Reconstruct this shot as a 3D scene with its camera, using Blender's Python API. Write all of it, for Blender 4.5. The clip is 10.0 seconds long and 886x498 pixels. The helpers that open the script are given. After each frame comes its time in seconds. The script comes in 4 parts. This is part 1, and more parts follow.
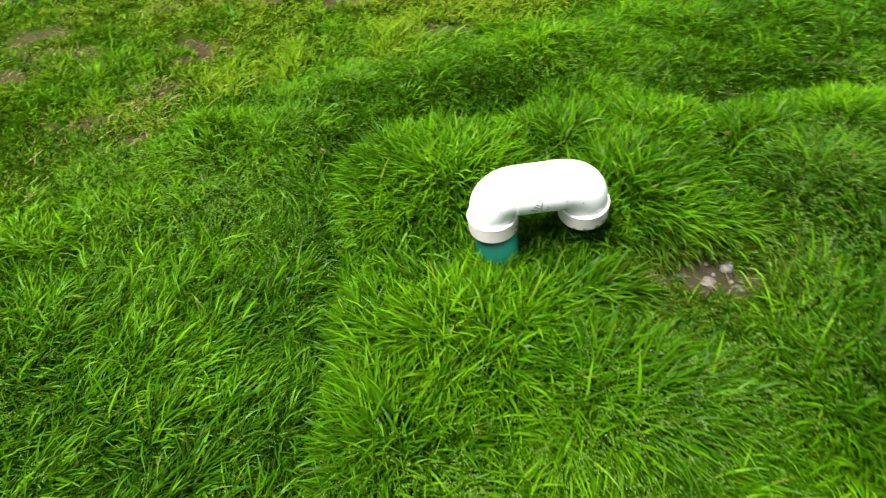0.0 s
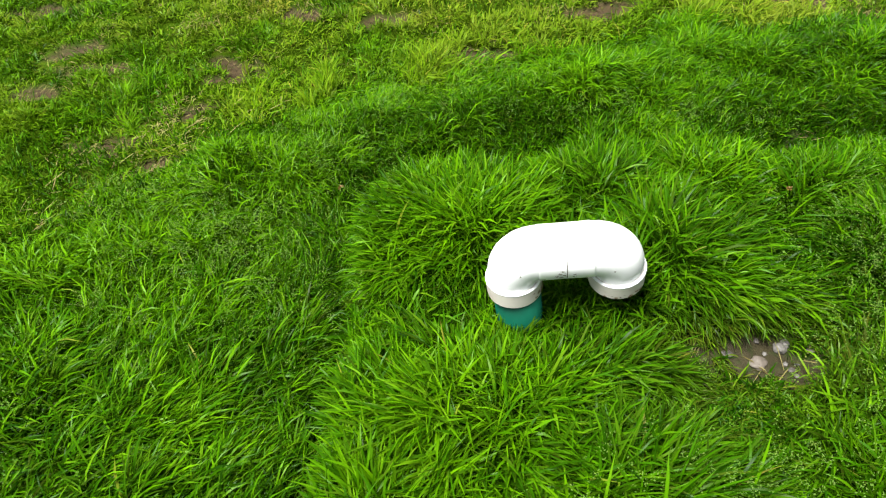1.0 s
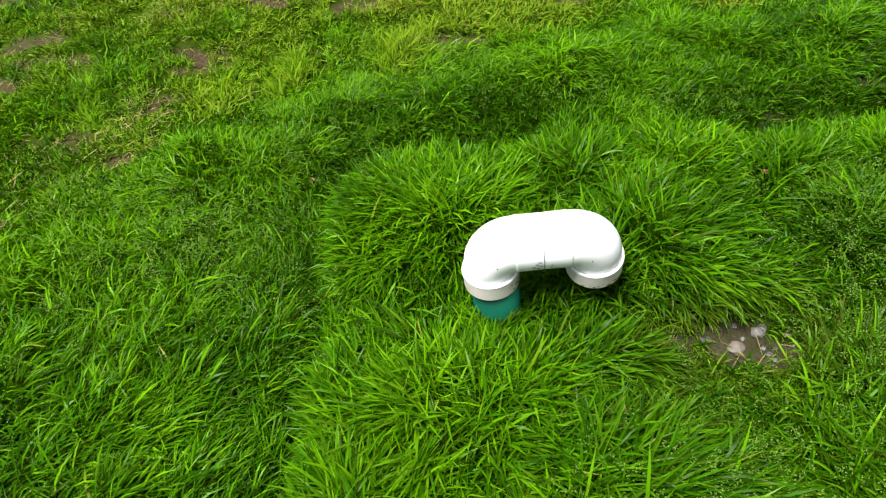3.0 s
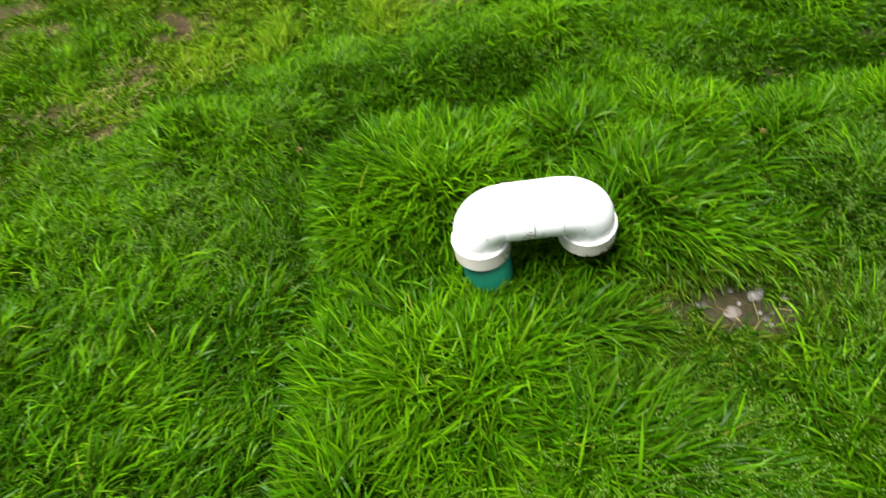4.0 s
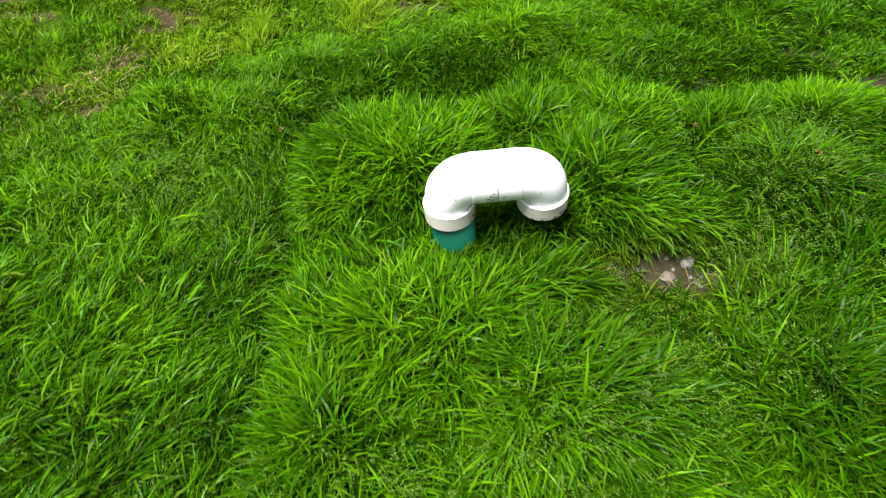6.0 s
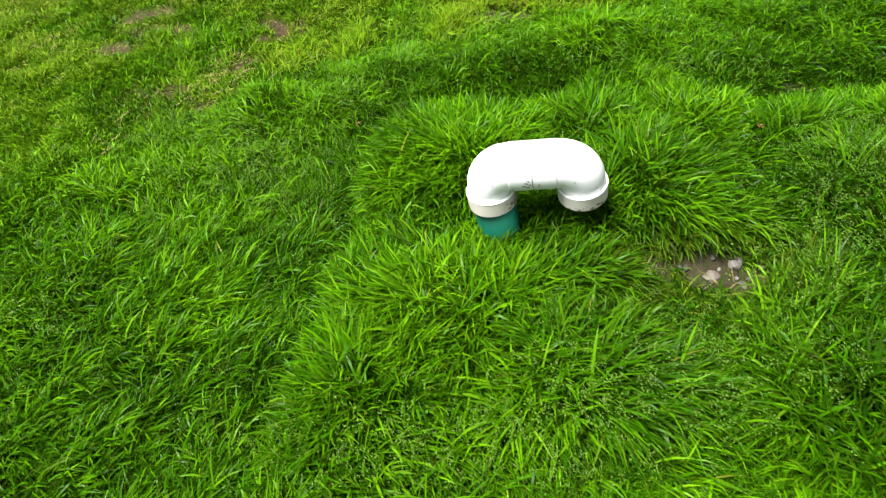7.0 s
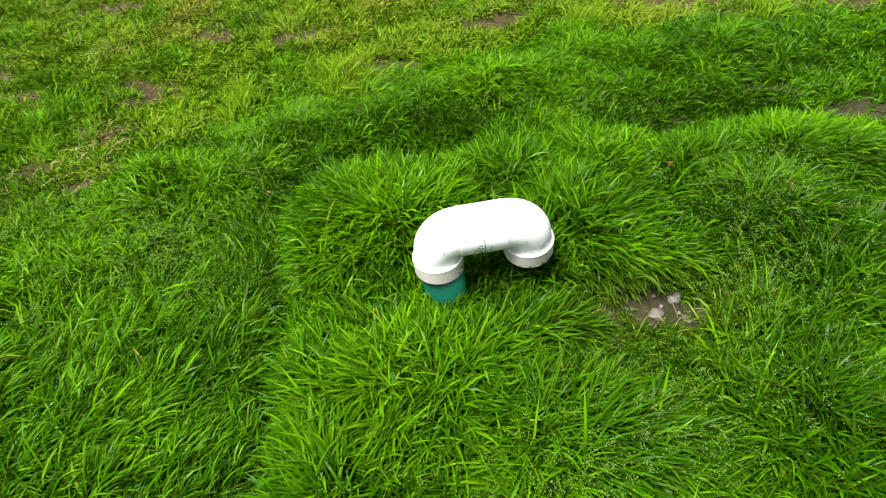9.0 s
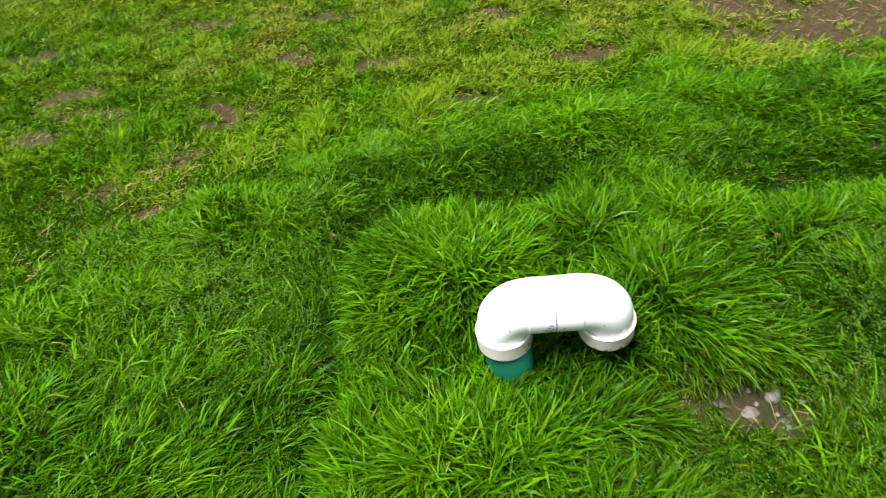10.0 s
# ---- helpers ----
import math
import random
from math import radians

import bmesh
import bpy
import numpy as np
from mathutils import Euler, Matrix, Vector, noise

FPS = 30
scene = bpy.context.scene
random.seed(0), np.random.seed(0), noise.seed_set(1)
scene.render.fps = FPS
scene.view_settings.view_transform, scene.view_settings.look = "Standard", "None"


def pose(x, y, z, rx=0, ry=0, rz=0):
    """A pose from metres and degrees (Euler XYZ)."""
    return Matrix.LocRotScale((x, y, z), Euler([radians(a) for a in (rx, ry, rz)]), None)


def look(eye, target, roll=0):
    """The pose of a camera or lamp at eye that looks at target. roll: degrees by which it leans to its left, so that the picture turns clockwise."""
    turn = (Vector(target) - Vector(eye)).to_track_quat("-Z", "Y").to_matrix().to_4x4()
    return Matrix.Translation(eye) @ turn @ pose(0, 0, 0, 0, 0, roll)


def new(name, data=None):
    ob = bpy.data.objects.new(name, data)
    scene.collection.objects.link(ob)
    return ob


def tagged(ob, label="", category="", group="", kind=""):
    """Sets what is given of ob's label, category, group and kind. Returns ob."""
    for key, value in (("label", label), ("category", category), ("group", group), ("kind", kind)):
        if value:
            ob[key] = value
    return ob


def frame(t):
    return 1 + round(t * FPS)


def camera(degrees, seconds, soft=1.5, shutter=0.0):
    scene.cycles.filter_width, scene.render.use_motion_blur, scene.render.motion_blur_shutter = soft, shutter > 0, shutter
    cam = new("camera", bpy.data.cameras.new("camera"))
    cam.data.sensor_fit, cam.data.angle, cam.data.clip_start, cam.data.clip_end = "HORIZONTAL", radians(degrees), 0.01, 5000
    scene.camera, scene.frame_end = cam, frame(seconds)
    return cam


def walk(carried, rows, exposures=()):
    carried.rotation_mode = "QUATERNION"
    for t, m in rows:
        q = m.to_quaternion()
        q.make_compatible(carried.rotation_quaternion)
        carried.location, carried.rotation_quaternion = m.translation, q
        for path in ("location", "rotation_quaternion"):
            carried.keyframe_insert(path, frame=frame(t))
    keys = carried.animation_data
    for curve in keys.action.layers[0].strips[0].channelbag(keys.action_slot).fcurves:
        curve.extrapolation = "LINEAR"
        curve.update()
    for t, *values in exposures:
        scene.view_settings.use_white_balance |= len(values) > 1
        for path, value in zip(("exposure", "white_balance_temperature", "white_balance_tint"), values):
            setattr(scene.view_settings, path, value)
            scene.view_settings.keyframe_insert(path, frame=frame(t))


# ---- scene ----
cam = camera(67.4, 10.0, soft=1.15, shutter=0.5)
PATH = [
    (0, (-0.079, -1.082, 1.223), (-0.126, 0.281, -0.24), -7.6),
    (0.1, (-0.071, -1.059, 1.221), (-0.158, 0.3, -0.25), -7.8),
    (0.2, (-0.063, -1.036, 1.219), (-0.202, 0.314, -0.25), -8.1),
    (0.3, (-0.062, -1.01, 1.22), (-0.217, 0.366, -0.226), -8.6),
    (0.5, (-0.035, -0.972, 1.212), (-0.192, 0.409, -0.226), -8.8),
    (0.7, (-0.01, -0.937, 1.207), (-0.213, 0.452, -0.219), -9.6),
    (1, (0.007, -0.897, 1.197), (-0.2, 0.471, -0.246), -9.7),
    (1.2, (0.005, -0.889, 1.195), (-0.175, 0.472, -0.251), -9.6),
    (1.5, (-0.005, -0.875, 1.182), (-0.198, 0.466, -0.289), -9.8),
    (1.8, (-0.005, -0.876, 1.187), (-0.179, 0.484, -0.267), -9.4),
    (2, (-0.005, -0.875, 1.184), (-0.169, 0.464, -0.292), -9.6),
    (2.2, (-0.005, -0.868, 1.184), (-0.171, 0.486, -0.288), -9.2),
    (2.5, (-0.002, -0.868, 1.192), (-0.152, 0.491, -0.267), -9.0),
    (2.7, (0.003, -0.869, 1.185), (-0.124, 0.48, -0.286), -8.9),
    (3.8, (0.037, -0.852, 1.198), (-0.197, 0.467, -0.288), -11.7),
    (4, (0.039, -0.833, 1.176), (-0.127, 0.412, -0.381), -11.8),
    (4.2, (0.036, -0.83, 1.167), (-0.097, 0.284, -0.25), -11.4),
    (4.5, (0.027, -0.829, 1.164), (-0.081, 0.407, -0.405), -11.1),
    (4.8, (0.012, -0.844, 1.166), (-0.06, 0.435, -0.375), -9.6),
    (5, (0.008, -0.857, 1.177), (-0.071, 0.435, -0.348), -8.9),
    (5.2, (-0.002, -0.889, 1.19), (-0.076, 0.418, -0.322), -9.0),
    (6.3, (-0.001, -1.088, 1.201), (-0.031, 0.233, -0.3), -3.1),
    (6.5, (0.041, -1.11, 1.201), (-0.193, 0.246, -0.251), -8.4),
    (6.6, (0.07, -1.124, 1.208), (-0.26, 0.228, -0.227), -11.1),
    (6.7, (0.129, -1.136, 1.19), (-0.222, 0.237, -0.25), -12.2),
    (6.8, (0.166, -1.147, 1.187), (-0.252, 0.224, -0.25), -12.8),
    (6.9, (0.198, -1.157, 1.183), (-0.232, 0.21, -0.25), -13.3),
    (7, (0.212, -1.161, 1.181), (-0.198, 0.188, -0.237), -13.4),
    (7.1, (0.215, -1.161, 1.183), (-0.199, 0.15, -0.25), -13.4),
    (7.3, (0.218, -1.158, 1.193), (-0.201, 0.206, -0.25), -13.2),
    (7.5, (0.218, -1.148, 1.199), (-0.182, 0.227, -0.197), -13.1),
    (8, (0.131, -1.094, 1.187), (-0.129, 0.255, -0.266), -11.2),
    (8.2, (0.082, -1.072, 1.202), (-0.143, 0.309, -0.231), -10.8),
    (8.4, (0.049, -1.063, 1.227), (-0.134, 0.367, -0.25), -11.0),
    (8.5, (0.033, -1.06, 1.234), (-0.14, 0.332, -0.191), -10.7),
    (8.7, (0.016, -1.054, 1.242), (-0.033, 0.373, -0.156), -8.8),
    (9, (-0.005, -1.046, 1.24), (0.028, 0.356, -0.186), -7.3),
    (9.2, (-0.008, -1.018, 1.248), (0.047, 0.378, -0.188), -7.3),
    (9.5, (0.015, -0.966, 1.243), (-0.037, 0.421, -0.197), -9.2),
    (9.7, (0.016, -0.917, 1.240), (-0.076, 0.517, -0.163), -9.1),
    (9.9, (0.022, -0.874, 1.233), (-0.146, 0.571, -0.165), -9.4),
    (10, (0.029, -0.86, 1.237), (-0.168, 0.565, -0.153), -9.7),
]
walk(cam, [(t, look(e, g, r)) for t, e, g, r in PATH], [(0, 1.72), (0.5, 1.7), (1.5, 1.66), (2.5, 1.6), (4, 1.55), (5, 1.57), (6.5, 1.78), (7.5, 1.93), (8, 1.92), (9, 1.68), (10, 1.60)])

# ---- world and light: bright, thinly clouded sky, soft sun from the side ----
SUN_ELEV, SUN_AZ = 73.0, 240.0   # degrees; azimuth clockwise from +y
world = bpy.data.worlds.new("sky")
scene.world = world
world.use_nodes = True
wn = world.node_tree
sky = wn.nodes.new("ShaderNodeTexSky")
sky.sky_type, sky.sun_disc = "NISHITA", False
sky.sun_elevation, sky.sun_rotation = radians(SUN_ELEV), radians(SUN_AZ)
sky.air_density, sky.dust_density, sky.ozone_density = 1.0, 4.0, 1.0
wn.nodes["Background"].inputs["Strength"].default_value = 0.044
cloud = wn.nodes.new("ShaderNodeHueSaturation")
cloud.inputs["Saturation"].default_value = 0.25
wn.links.new(sky.outputs["Color"], cloud.inputs["Color"])
wn.links.new(cloud.outputs["Color"], wn.nodes["Background"].inputs["Color"])
sun = new("sun", bpy.data.lights.new("sun", "SUN"))
sun.data.energy, sun.data.angle, sun.data.color = 3.75, radians(28), (1.0, 0.97, 0.92)
az, el = radians(SUN_AZ), radians(SUN_ELEV)
sun.matrix_world = look((10 * math.sin(az) * math.cos(el), 10 * math.cos(az) * math.cos(el), 10 * math.sin(el)), (0, 0, 0))


# ---- materials ----
class Mat:
    """A small helper to write a node material in a few lines."""

    def __init__(self, name):
        self.mat = bpy.data.materials.new(name)
        self.mat.use_nodes = True
        self.tree = self.mat.node_tree
        self.bsdf = self.tree.nodes["Principled BSDF"]
        self.out = self.tree.nodes["Material Output"]

    def node(self, kind, **inputs):
        n = self.tree.nodes.new(kind)
        for key, value in inputs.items():
            self.put(n.inputs[key.replace("_", " ")], value)
        return n

    def put(self, socket, value):
        if isinstance(value, bpy.types.NodeSocket):
            self.tree.links.new(value, socket)
        else:
            socket.default_value = value

    def noise(self, scale, detail=4.0, rough=0.55, space="Object"):
        co = self.node("ShaderNodeTexCoord").outputs[space]
        return self.node("ShaderNodeTexNoise", Vector=co, Scale=scale, Detail=detail, Roughness=rough).outputs["Fac"]

    def ramp(self, fac, *stops):
        n = self.node("ShaderNodeValToRGB", Fac=fac)
        els = n.color_ramp.elements
        while len(els) < len(stops):
            els.new(0.5)
        for e, (p, c) in zip(els, stops):
            e.position, e.color = p, (*c, 1)
        return n.outputs["Color"]

    def mix(self, fac, a, b, mode="MIX"):
        n = self.tree.nodes.new("ShaderNodeMix")
        n.data_type, n.blend_type = "RGBA", mode
        self.put(n.inputs["Factor"], fac)
        self.put(n.inputs["A"], a if isinstance(a, bpy.types.NodeSocket) else (*a, 1))
        self.put(n.inputs["B"], b if isinstance(b, bpy.types.NodeSocket) else (*b, 1))
        return n.outputs["Result"]

    def math(self, op, a, b=0.0, clamp=False):
        n = self.tree.nodes.new("ShaderNodeMath")
        n.operation, n.use_clamp = op, clamp
        self.put(n.inputs[0], a)
        self.put(n.inputs[1], b)
        return n.outputs[0]

    def bump(self, height, strength, distance):
        self.put(self.bsdf.inputs["Normal"], self.node("ShaderNodeBump", Height=height, Strength=strength, Distance=distance).outputs["Normal"])

    def set(self, **inputs):
        for key, value in inputs.items():
            self.put(self.bsdf.inputs[key.replace("_", " ")], value)
        return self


def leaf_material(name, dark, mid, light, straw, rough, through_share):
    """Blades and leaves: colour varies from one to the next; part of the light passes through."""
    m = Mat(name)
    rnd = m.node("ShaderNodeNewGeometry").outputs["Random Per Island"]
    tone = m.node("ShaderNodeAttribute")
    tone.attribute_name = "tone"
    pick = m.math("ADD", m.math("MULTIPLY", rnd, 0.5), m.math("MULTIPLY", tone.outputs["Fac"], 0.5))
    colour = m.ramp(pick, (0.15, dark), (0.55, mid), (0.92, light))
    grain = m.noise(900.0, 2.0)
    colour = m.mix(m.math("MULTIPLY", grain, 0.09), colour, light)
    dry = m.node("ShaderNodeAttribute")
    dry.attribute_name = "dry"
    colour = m.mix(dry.outputs["Fac"], colour, straw)
    m.set(Base_Color=colour, Roughness=rough)
    m.put(m.bsdf.inputs["Specular IOR Level"], 0.045)
    tr = m.node("ShaderNodeBsdfTranslucent", Color=m.mix(0.35, colour, (0.13, 0.27, 0.003)))
    mixed = m.node("ShaderNodeMixShader", Fac=through_share)
    m.put(mixed.inputs[1], m.bsdf.outputs[0])
    m.put(mixed.inputs[2], tr.outputs[0])
    m.put(m.out.inputs["Surface"], mixed.outputs[0])
    return m.mat


STRAW = (0.26, 0.235, 0.033)
GRASS_LONG = leaf_material("long_grass", (0.0024, 0.021, 0.0003), (0.026, 0.100, 0.0007), (0.095, 0.240, 0.0015), STRAW, 0.29, 0.15)
GRASS_LAWN = leaf_material("lawn_grass", (0.012, 0.056, 0.0006), (0.046, 0.132, 0.0010), (0.112, 0.226, 0.002), STRAW, 0.46, 0.18)
WEED = leaf_material("weed_leaf", (0.004, 0.030, 0.0006), (0.014, 0.070, 0.001), (0.048, 0.145, 0.003), STRAW, 0.38, 0.16)
SEED = leaf_material("seed_head", (0.06, 0.14, 0.015), (0.10, 0.20, 0.03), (0.17, 0.26, 0.06), STRAW, 0.5, 0.3)
DEAD = leaf_material("dead_grass", (0.10, 0.080, 0.030), (0.16, 0.135, 0.050), (0.24, 0.215, 0.08), (0.32, 0.30, 0.12), 0.55, 0.2)


def soil_material():
    m = Mat("soil")
    big, fine = m.noise(3.5, 5.0), m.noise(60.0, 6.0, 0.65)
    colour = m.ramp(fine, (0.25, (0.010, 0.0086, 0.0036)), (0.55, (0.031, 0.0270, 0.0122)), (0.85, (0.068, 0.0590, 0.0280)))
    colour = m.mix(m.math("MULTIPLY", big, 0.7), colour, (0.039, 0.0330, 0.0168))
    # the worn spots of the lawn are drier and redder than the mud
    mown = m.node("ShaderNodeAttribute")
    mown.attribute_name = "mown"
    dry_soil = m.ramp(fine, (0.25, (0.016, 0.0105, 0.0050)), (0.55, (0.052, 0.0345, 0.0165)), (0.85, (0.100, 0.0690, 0.0340)))
    colour = m.mix(m.math("MULTIPLY", mown.outputs["Fac"], 0.8), colour, dry_soil)
    # worn spots show the soil; elsewhere low moss and turf cover it
    worn = m.node("ShaderNodeAttribute")
    worn.attribute_name = "worn"
    turf = m.ramp(m.noise(26.0, 8.0, 0.7), (0.3, (0.0033, 0.0145, 0.0007)), (0.55, (0.0099, 0.0343, 0.0008)), (0.8, (0.0297, 0.0693, 0.0020)))
    turf = m.mix(m.math("MULTIPLY", m.noise(0.9, 3.0), 0.5), turf, (0.0224, 0.0495, 0.0020))
    thatch = m.ramp(m.noise(7.0, 7.0, 0.72), (0.36, (0.009, 0.022, 0.0008)), (0.52, (0.024, 0.044, 0.002)), (0.70, (0.052, 0.060, 0.010)))
    turf = m.mix(m.math("MULTIPLY", mown.outputs["Fac"], 0.85), turf, thatch)
    sward = m.node("ShaderNodeAttribute")
    sward.attribute_name = "sward"
    green = m.ramp(m.noise(11.0, 6.0, 0.7), (0.35, (0.006, 0.028, 0.0005)), (0.52, (0.019, 0.062, 0.0008)), (0.72, (0.045, 0.112, 0.002)))
    turf = m.mix(m.math("MULTIPLY", sward.outputs["Fac"], m.math("SUBTRACT", 1.0, mown.outputs["Fac"])), turf, green)
    far_lawn = m.ramp(m.noise(7.0, 7.0, 0.72), (0.36, (0.012, 0.036, 0.0012)), (0.52, (0.034, 0.072, 0.0025)), (0.70, (0.066, 0.086, 0.010)))
    turf = m.mix(m.math("MULTIPLY", sward.outputs["Fac"], mown.outputs["Fac"]), turf, far_lawn)
    moss = m.ramp(m.noise(38.0, 5.0, 0.7), (0.52, (1, 1, 1)), (0.68, (0.25, 0.25, 0.25)))
    colour = m.mix(m.math("MULTIPLY", worn.outputs["Fac"], moss), turf, colour)
    wet = m.math("MULTIPLY", m.ramp(m.noise(9.0, 3.0), (0.40, (0, 0, 0)), (0.60, (1, 1, 1))), 0.35)
    m.set(Base_Color=colour, Roughness=m.math("SUBTRACT", 0.85, wet))
    m.put(m.bsdf.inputs["Specular IOR Level"], m.math("MULTIPLY", worn.outputs["Fac"], 0.12))
    m.bump(m.math("ADD", m.math("MULTIPLY", fine, 0.6), m.noise(220.0, 4.0)), 0.7, 0.006)
    return m.mat


SOIL = soil_material()


def pvc_material(name, base, stain, amount, rough, gloss=0.5):
    m = Mat(name)
    spots = m.ramp(m.noise(14.0, 7.0, 0.7), (0.52, (0, 0, 0)), (0.74, (1, 1, 1)))
    fine = m.noise(160.0, 5.0, 0.6)
    colour = m.mix(m.math("MULTIPLY", spots, amount, True), base, stain)
    colour = m.mix(m.math("MULTIPLY", fine, amount * 0.25, True), colour, stain)
    m.set(Base_Color=colour, Roughness=m.math("ADD", rough, m.math("MULTIPLY", fine, 0.15)))
    m.put(m.bsdf.inputs["Specular IOR Level"], gloss)
    m.bump(fine, 0.12, 0.0006)
    return m.mat


PVC = pvc_material("white_plastic", (0.88, 0.90, 0.92), (0.60, 0.58, 0.54), 0.16, 0.30)
PVC_SOCKET = pvc_material("aged_white_plastic", (0.66, 0.635, 0.575), (0.30, 0.225, 0.14), 0.55, 0.45)
PVC_GREEN = pvc_material("green_plastic", (0.002, 0.080, 0.047), (0.008, 0.058, 0.034), 0.5, 0.42, 0.22)
SMEAR = pvc_material("dried_smear", (0.30, 0.285, 0.26), (0.14, 0.12, 0.095), 0.9, 0.7)
STAIN = pvc_material("brown_stain", (0.23, 0.165, 0.10), (0.12, 0.08, 0.045), 0.9, 0.6)
GRIME = pvc_material("grime", (0.10, 0.085, 0.065), (0.03, 0.025, 0.02), 0.8, 0.85)


def stone_material(name, a, b):
    m = Mat(name)
    f = m.noise(70.0, 6.0, 0.65)
    m.set(Base_Color=m.ramp(f, (0.3, a), (0.7, b)), Roughness=0.6)
    m.bump(f, 0.6, 0.003)
    return m.mat


STONE_TAN = stone_material("tan_stone", (0.080, 0.066, 0.052), (0.128, 0.108, 0.088))
STONE_PALE = stone_material("pale_stone", (0.066, 0.062, 0.055), (0.150, 0.143, 0.130))
STONE_GREY = stone_material("grey_stone", (0.032, 0.029, 0.024), (0.085, 0.076, 0.066))
PETAL = stone_material("withered_petal", (0.060, 0.036, 0.004), (0.14, 0.085, 0.009))


# ---- the lie of the land ----
def lattice(x, y, size, seed):
    """Smooth random field in 0..1 with features of that size in metres."""
    grid = np.random.default_rng(seed).random((128, 128))
    u, v = np.asarray(x) / size + 37.3, np.asarray(y) / size + 51.7
    i, j = np.floor(u).astype(int), np.floor(v).astype(int)
    fu, fv = u - i, v - j
    fu, fv = fu * fu * (3 - 2 * fu), fv * fv * (3 - 2 * fv)
    g = lambda a, b: grid[a % 128, b % 128]
    return (g(i, j) * (1 - fu) + g(i + 1, j) * fu) * (1 - fv) + (g(i, j + 1) * (1 - fu) + g(i + 1, j + 1) * fu) * fv


def step(v, a, b):
    s = np.clip((v - a) / (b - a), 0, 1)
    return s * s * (3 - 2 * s)


def near_line(x, y, points):
    """Distance from a broken line."""
    best = np.full(np.shape(x), 9.0)
    for (ax, ay), (bx, by) in zip(points, points[1:]):
        dx, dy = bx - ax, by - ay
        s = np.clip(((x - ax) * dx + (y - ay) * dy) / (dx * dx + dy * dy), 0, 1)
        best = np.minimum(best, np.hypot(x - ax - s * dx, y - ay - s * dy))
    return best


# clumps of long grass: centre, radius, blade length, how far the blades fan outwards
CLUMPS = [
    (-0.034, -0.262, 0.28, 0.165, 1.0), (-0.085, 0.27, 0.25, 0.165, 1.0), (0.235, 0.385, 0.23, 0.165, 1.0),
    (0.345, 0.150, 0.21, 0.172, 1.0), (0.18, -0.40, 0.17, 0.105, 0.6),
    (-0.223, -0.47, 0.19, 0.14, 0.9), (0.517, 0.435, 0.19, 0.15, 0.9), (0.771, 0.395, 0.16, 0.13, 0.8),
    (0.86, 0.14, 0.13, 0.10, 0.6), (0.95, -0.13, 0.15, 0.11, 0.6), (0.70, -0.25, 0.12, 0.10, 0.5),
    (0.108, 0.120, 0.14, 0.12, 0.6), (0.13, 0.01, 0.10, 0.13, 0.25), (0.27, 0.04, 0.088, 0.13, 0.45), (0.702, -0.465, 0.18, 0.11, 0.5), (1.04, 0.42, 0.18, 0.13, 0.8),
]
RIDGE = [(-1.75, -0.10), (-1.20, 0.22), (-1.0, 0.34), (-0.81, 0.46), (-0.62, 0.60), (-0.42, 0.71), (-0.098, 0.773), (0.23, 0.837), (0.559, 0.917), (1.04, 0.955), (1.481, 0.932), (2.1, 0.95)]
TRENCH = [(-0.42, -0.60), (-0.385, -0.36), (-0.40, -0.13), (-0.40, 0.01), (-0.375, 0.17), (-0.39, 0.37), (-0.31, 0.49), (-0.18, 0.56), (-0.056, 0.565), (0.06, 0.53), (0.19, 0.61), (0.32, 0.695),
          (0.48, 0.695), (0.62, 0.655), (0.74, 0.60), (0.90, 0.63), (1.05, 0.62), (1.42, 0.59)]
LAWN_EDGE = [(-3.4, -0.9), (-1.8, 0.02), (-1.21, 0.34), (-0.98, 0.50), (-0.77, 0.68), (-0.60, 0.84), (-0.388, 0.95), (0.073, 1.039), (0.487, 1.216), (0.966, 1.22), (1.354, 1.195), (3.5, 1.25)]
# bare or worn spots: centre, half-widths, how bare
BARE = [
    (0.49, -0.092, 0.14, 0.052, 1), (0.555, -0.14, 0.045, 0.042, 0.9), (0.4, -0.085, 0.08, 0.034, 0.9),
    (-0.915, 1.13, 0.12, 0.07, 1), (-0.749, 1.49, 0.085, 0.05, 1), (-0.435, 1.41, 0.11, 0.05, 0.82), (0.372, 1.4, 0.146, 0.056, 0.92),
    (-0.06, 1.13, 0.11, 0.069, 1), (-1.6, 1.33, 0.11, 0.05, 0.72), (-1.62, 1.05, 0.098, 0.056, 0.82), (-1.01, 0.89, 0.082, 0.05, 0.78), (-1.48, 1.19, 0.146, 0.044, 0.82), (-1.227, 0.733, 0.11, 0.044, 0.92),
    (-1, 0.6, 0.115, 0.048, 0.95), (-2.2, 2.5, 0.24, 0.1, 0.8), (-1.849, 1.666, 0.171, 0.062, 0.82),
    (1.33, 1.55, 0.42, 0.27, 1), (0.98, 1.7, 0.2, 0.12, 0.9), (1.75, 1.45, 0.4, 0.25, 1), (0.85, 0.655, 0.06, 0.02, 0.5), (1.19, 0.725, 0.1, 0.035, 0.85), (1.42, 0.62, 0.12, 0.05, 0.9),
    (-0.668, 1.839, 0.122, 0.05, 0.72), (-1.169, 1.879, 0.146, 0.062, 0.72), (0.031, 1.78, 0.146, 0.062, 0.72),
]


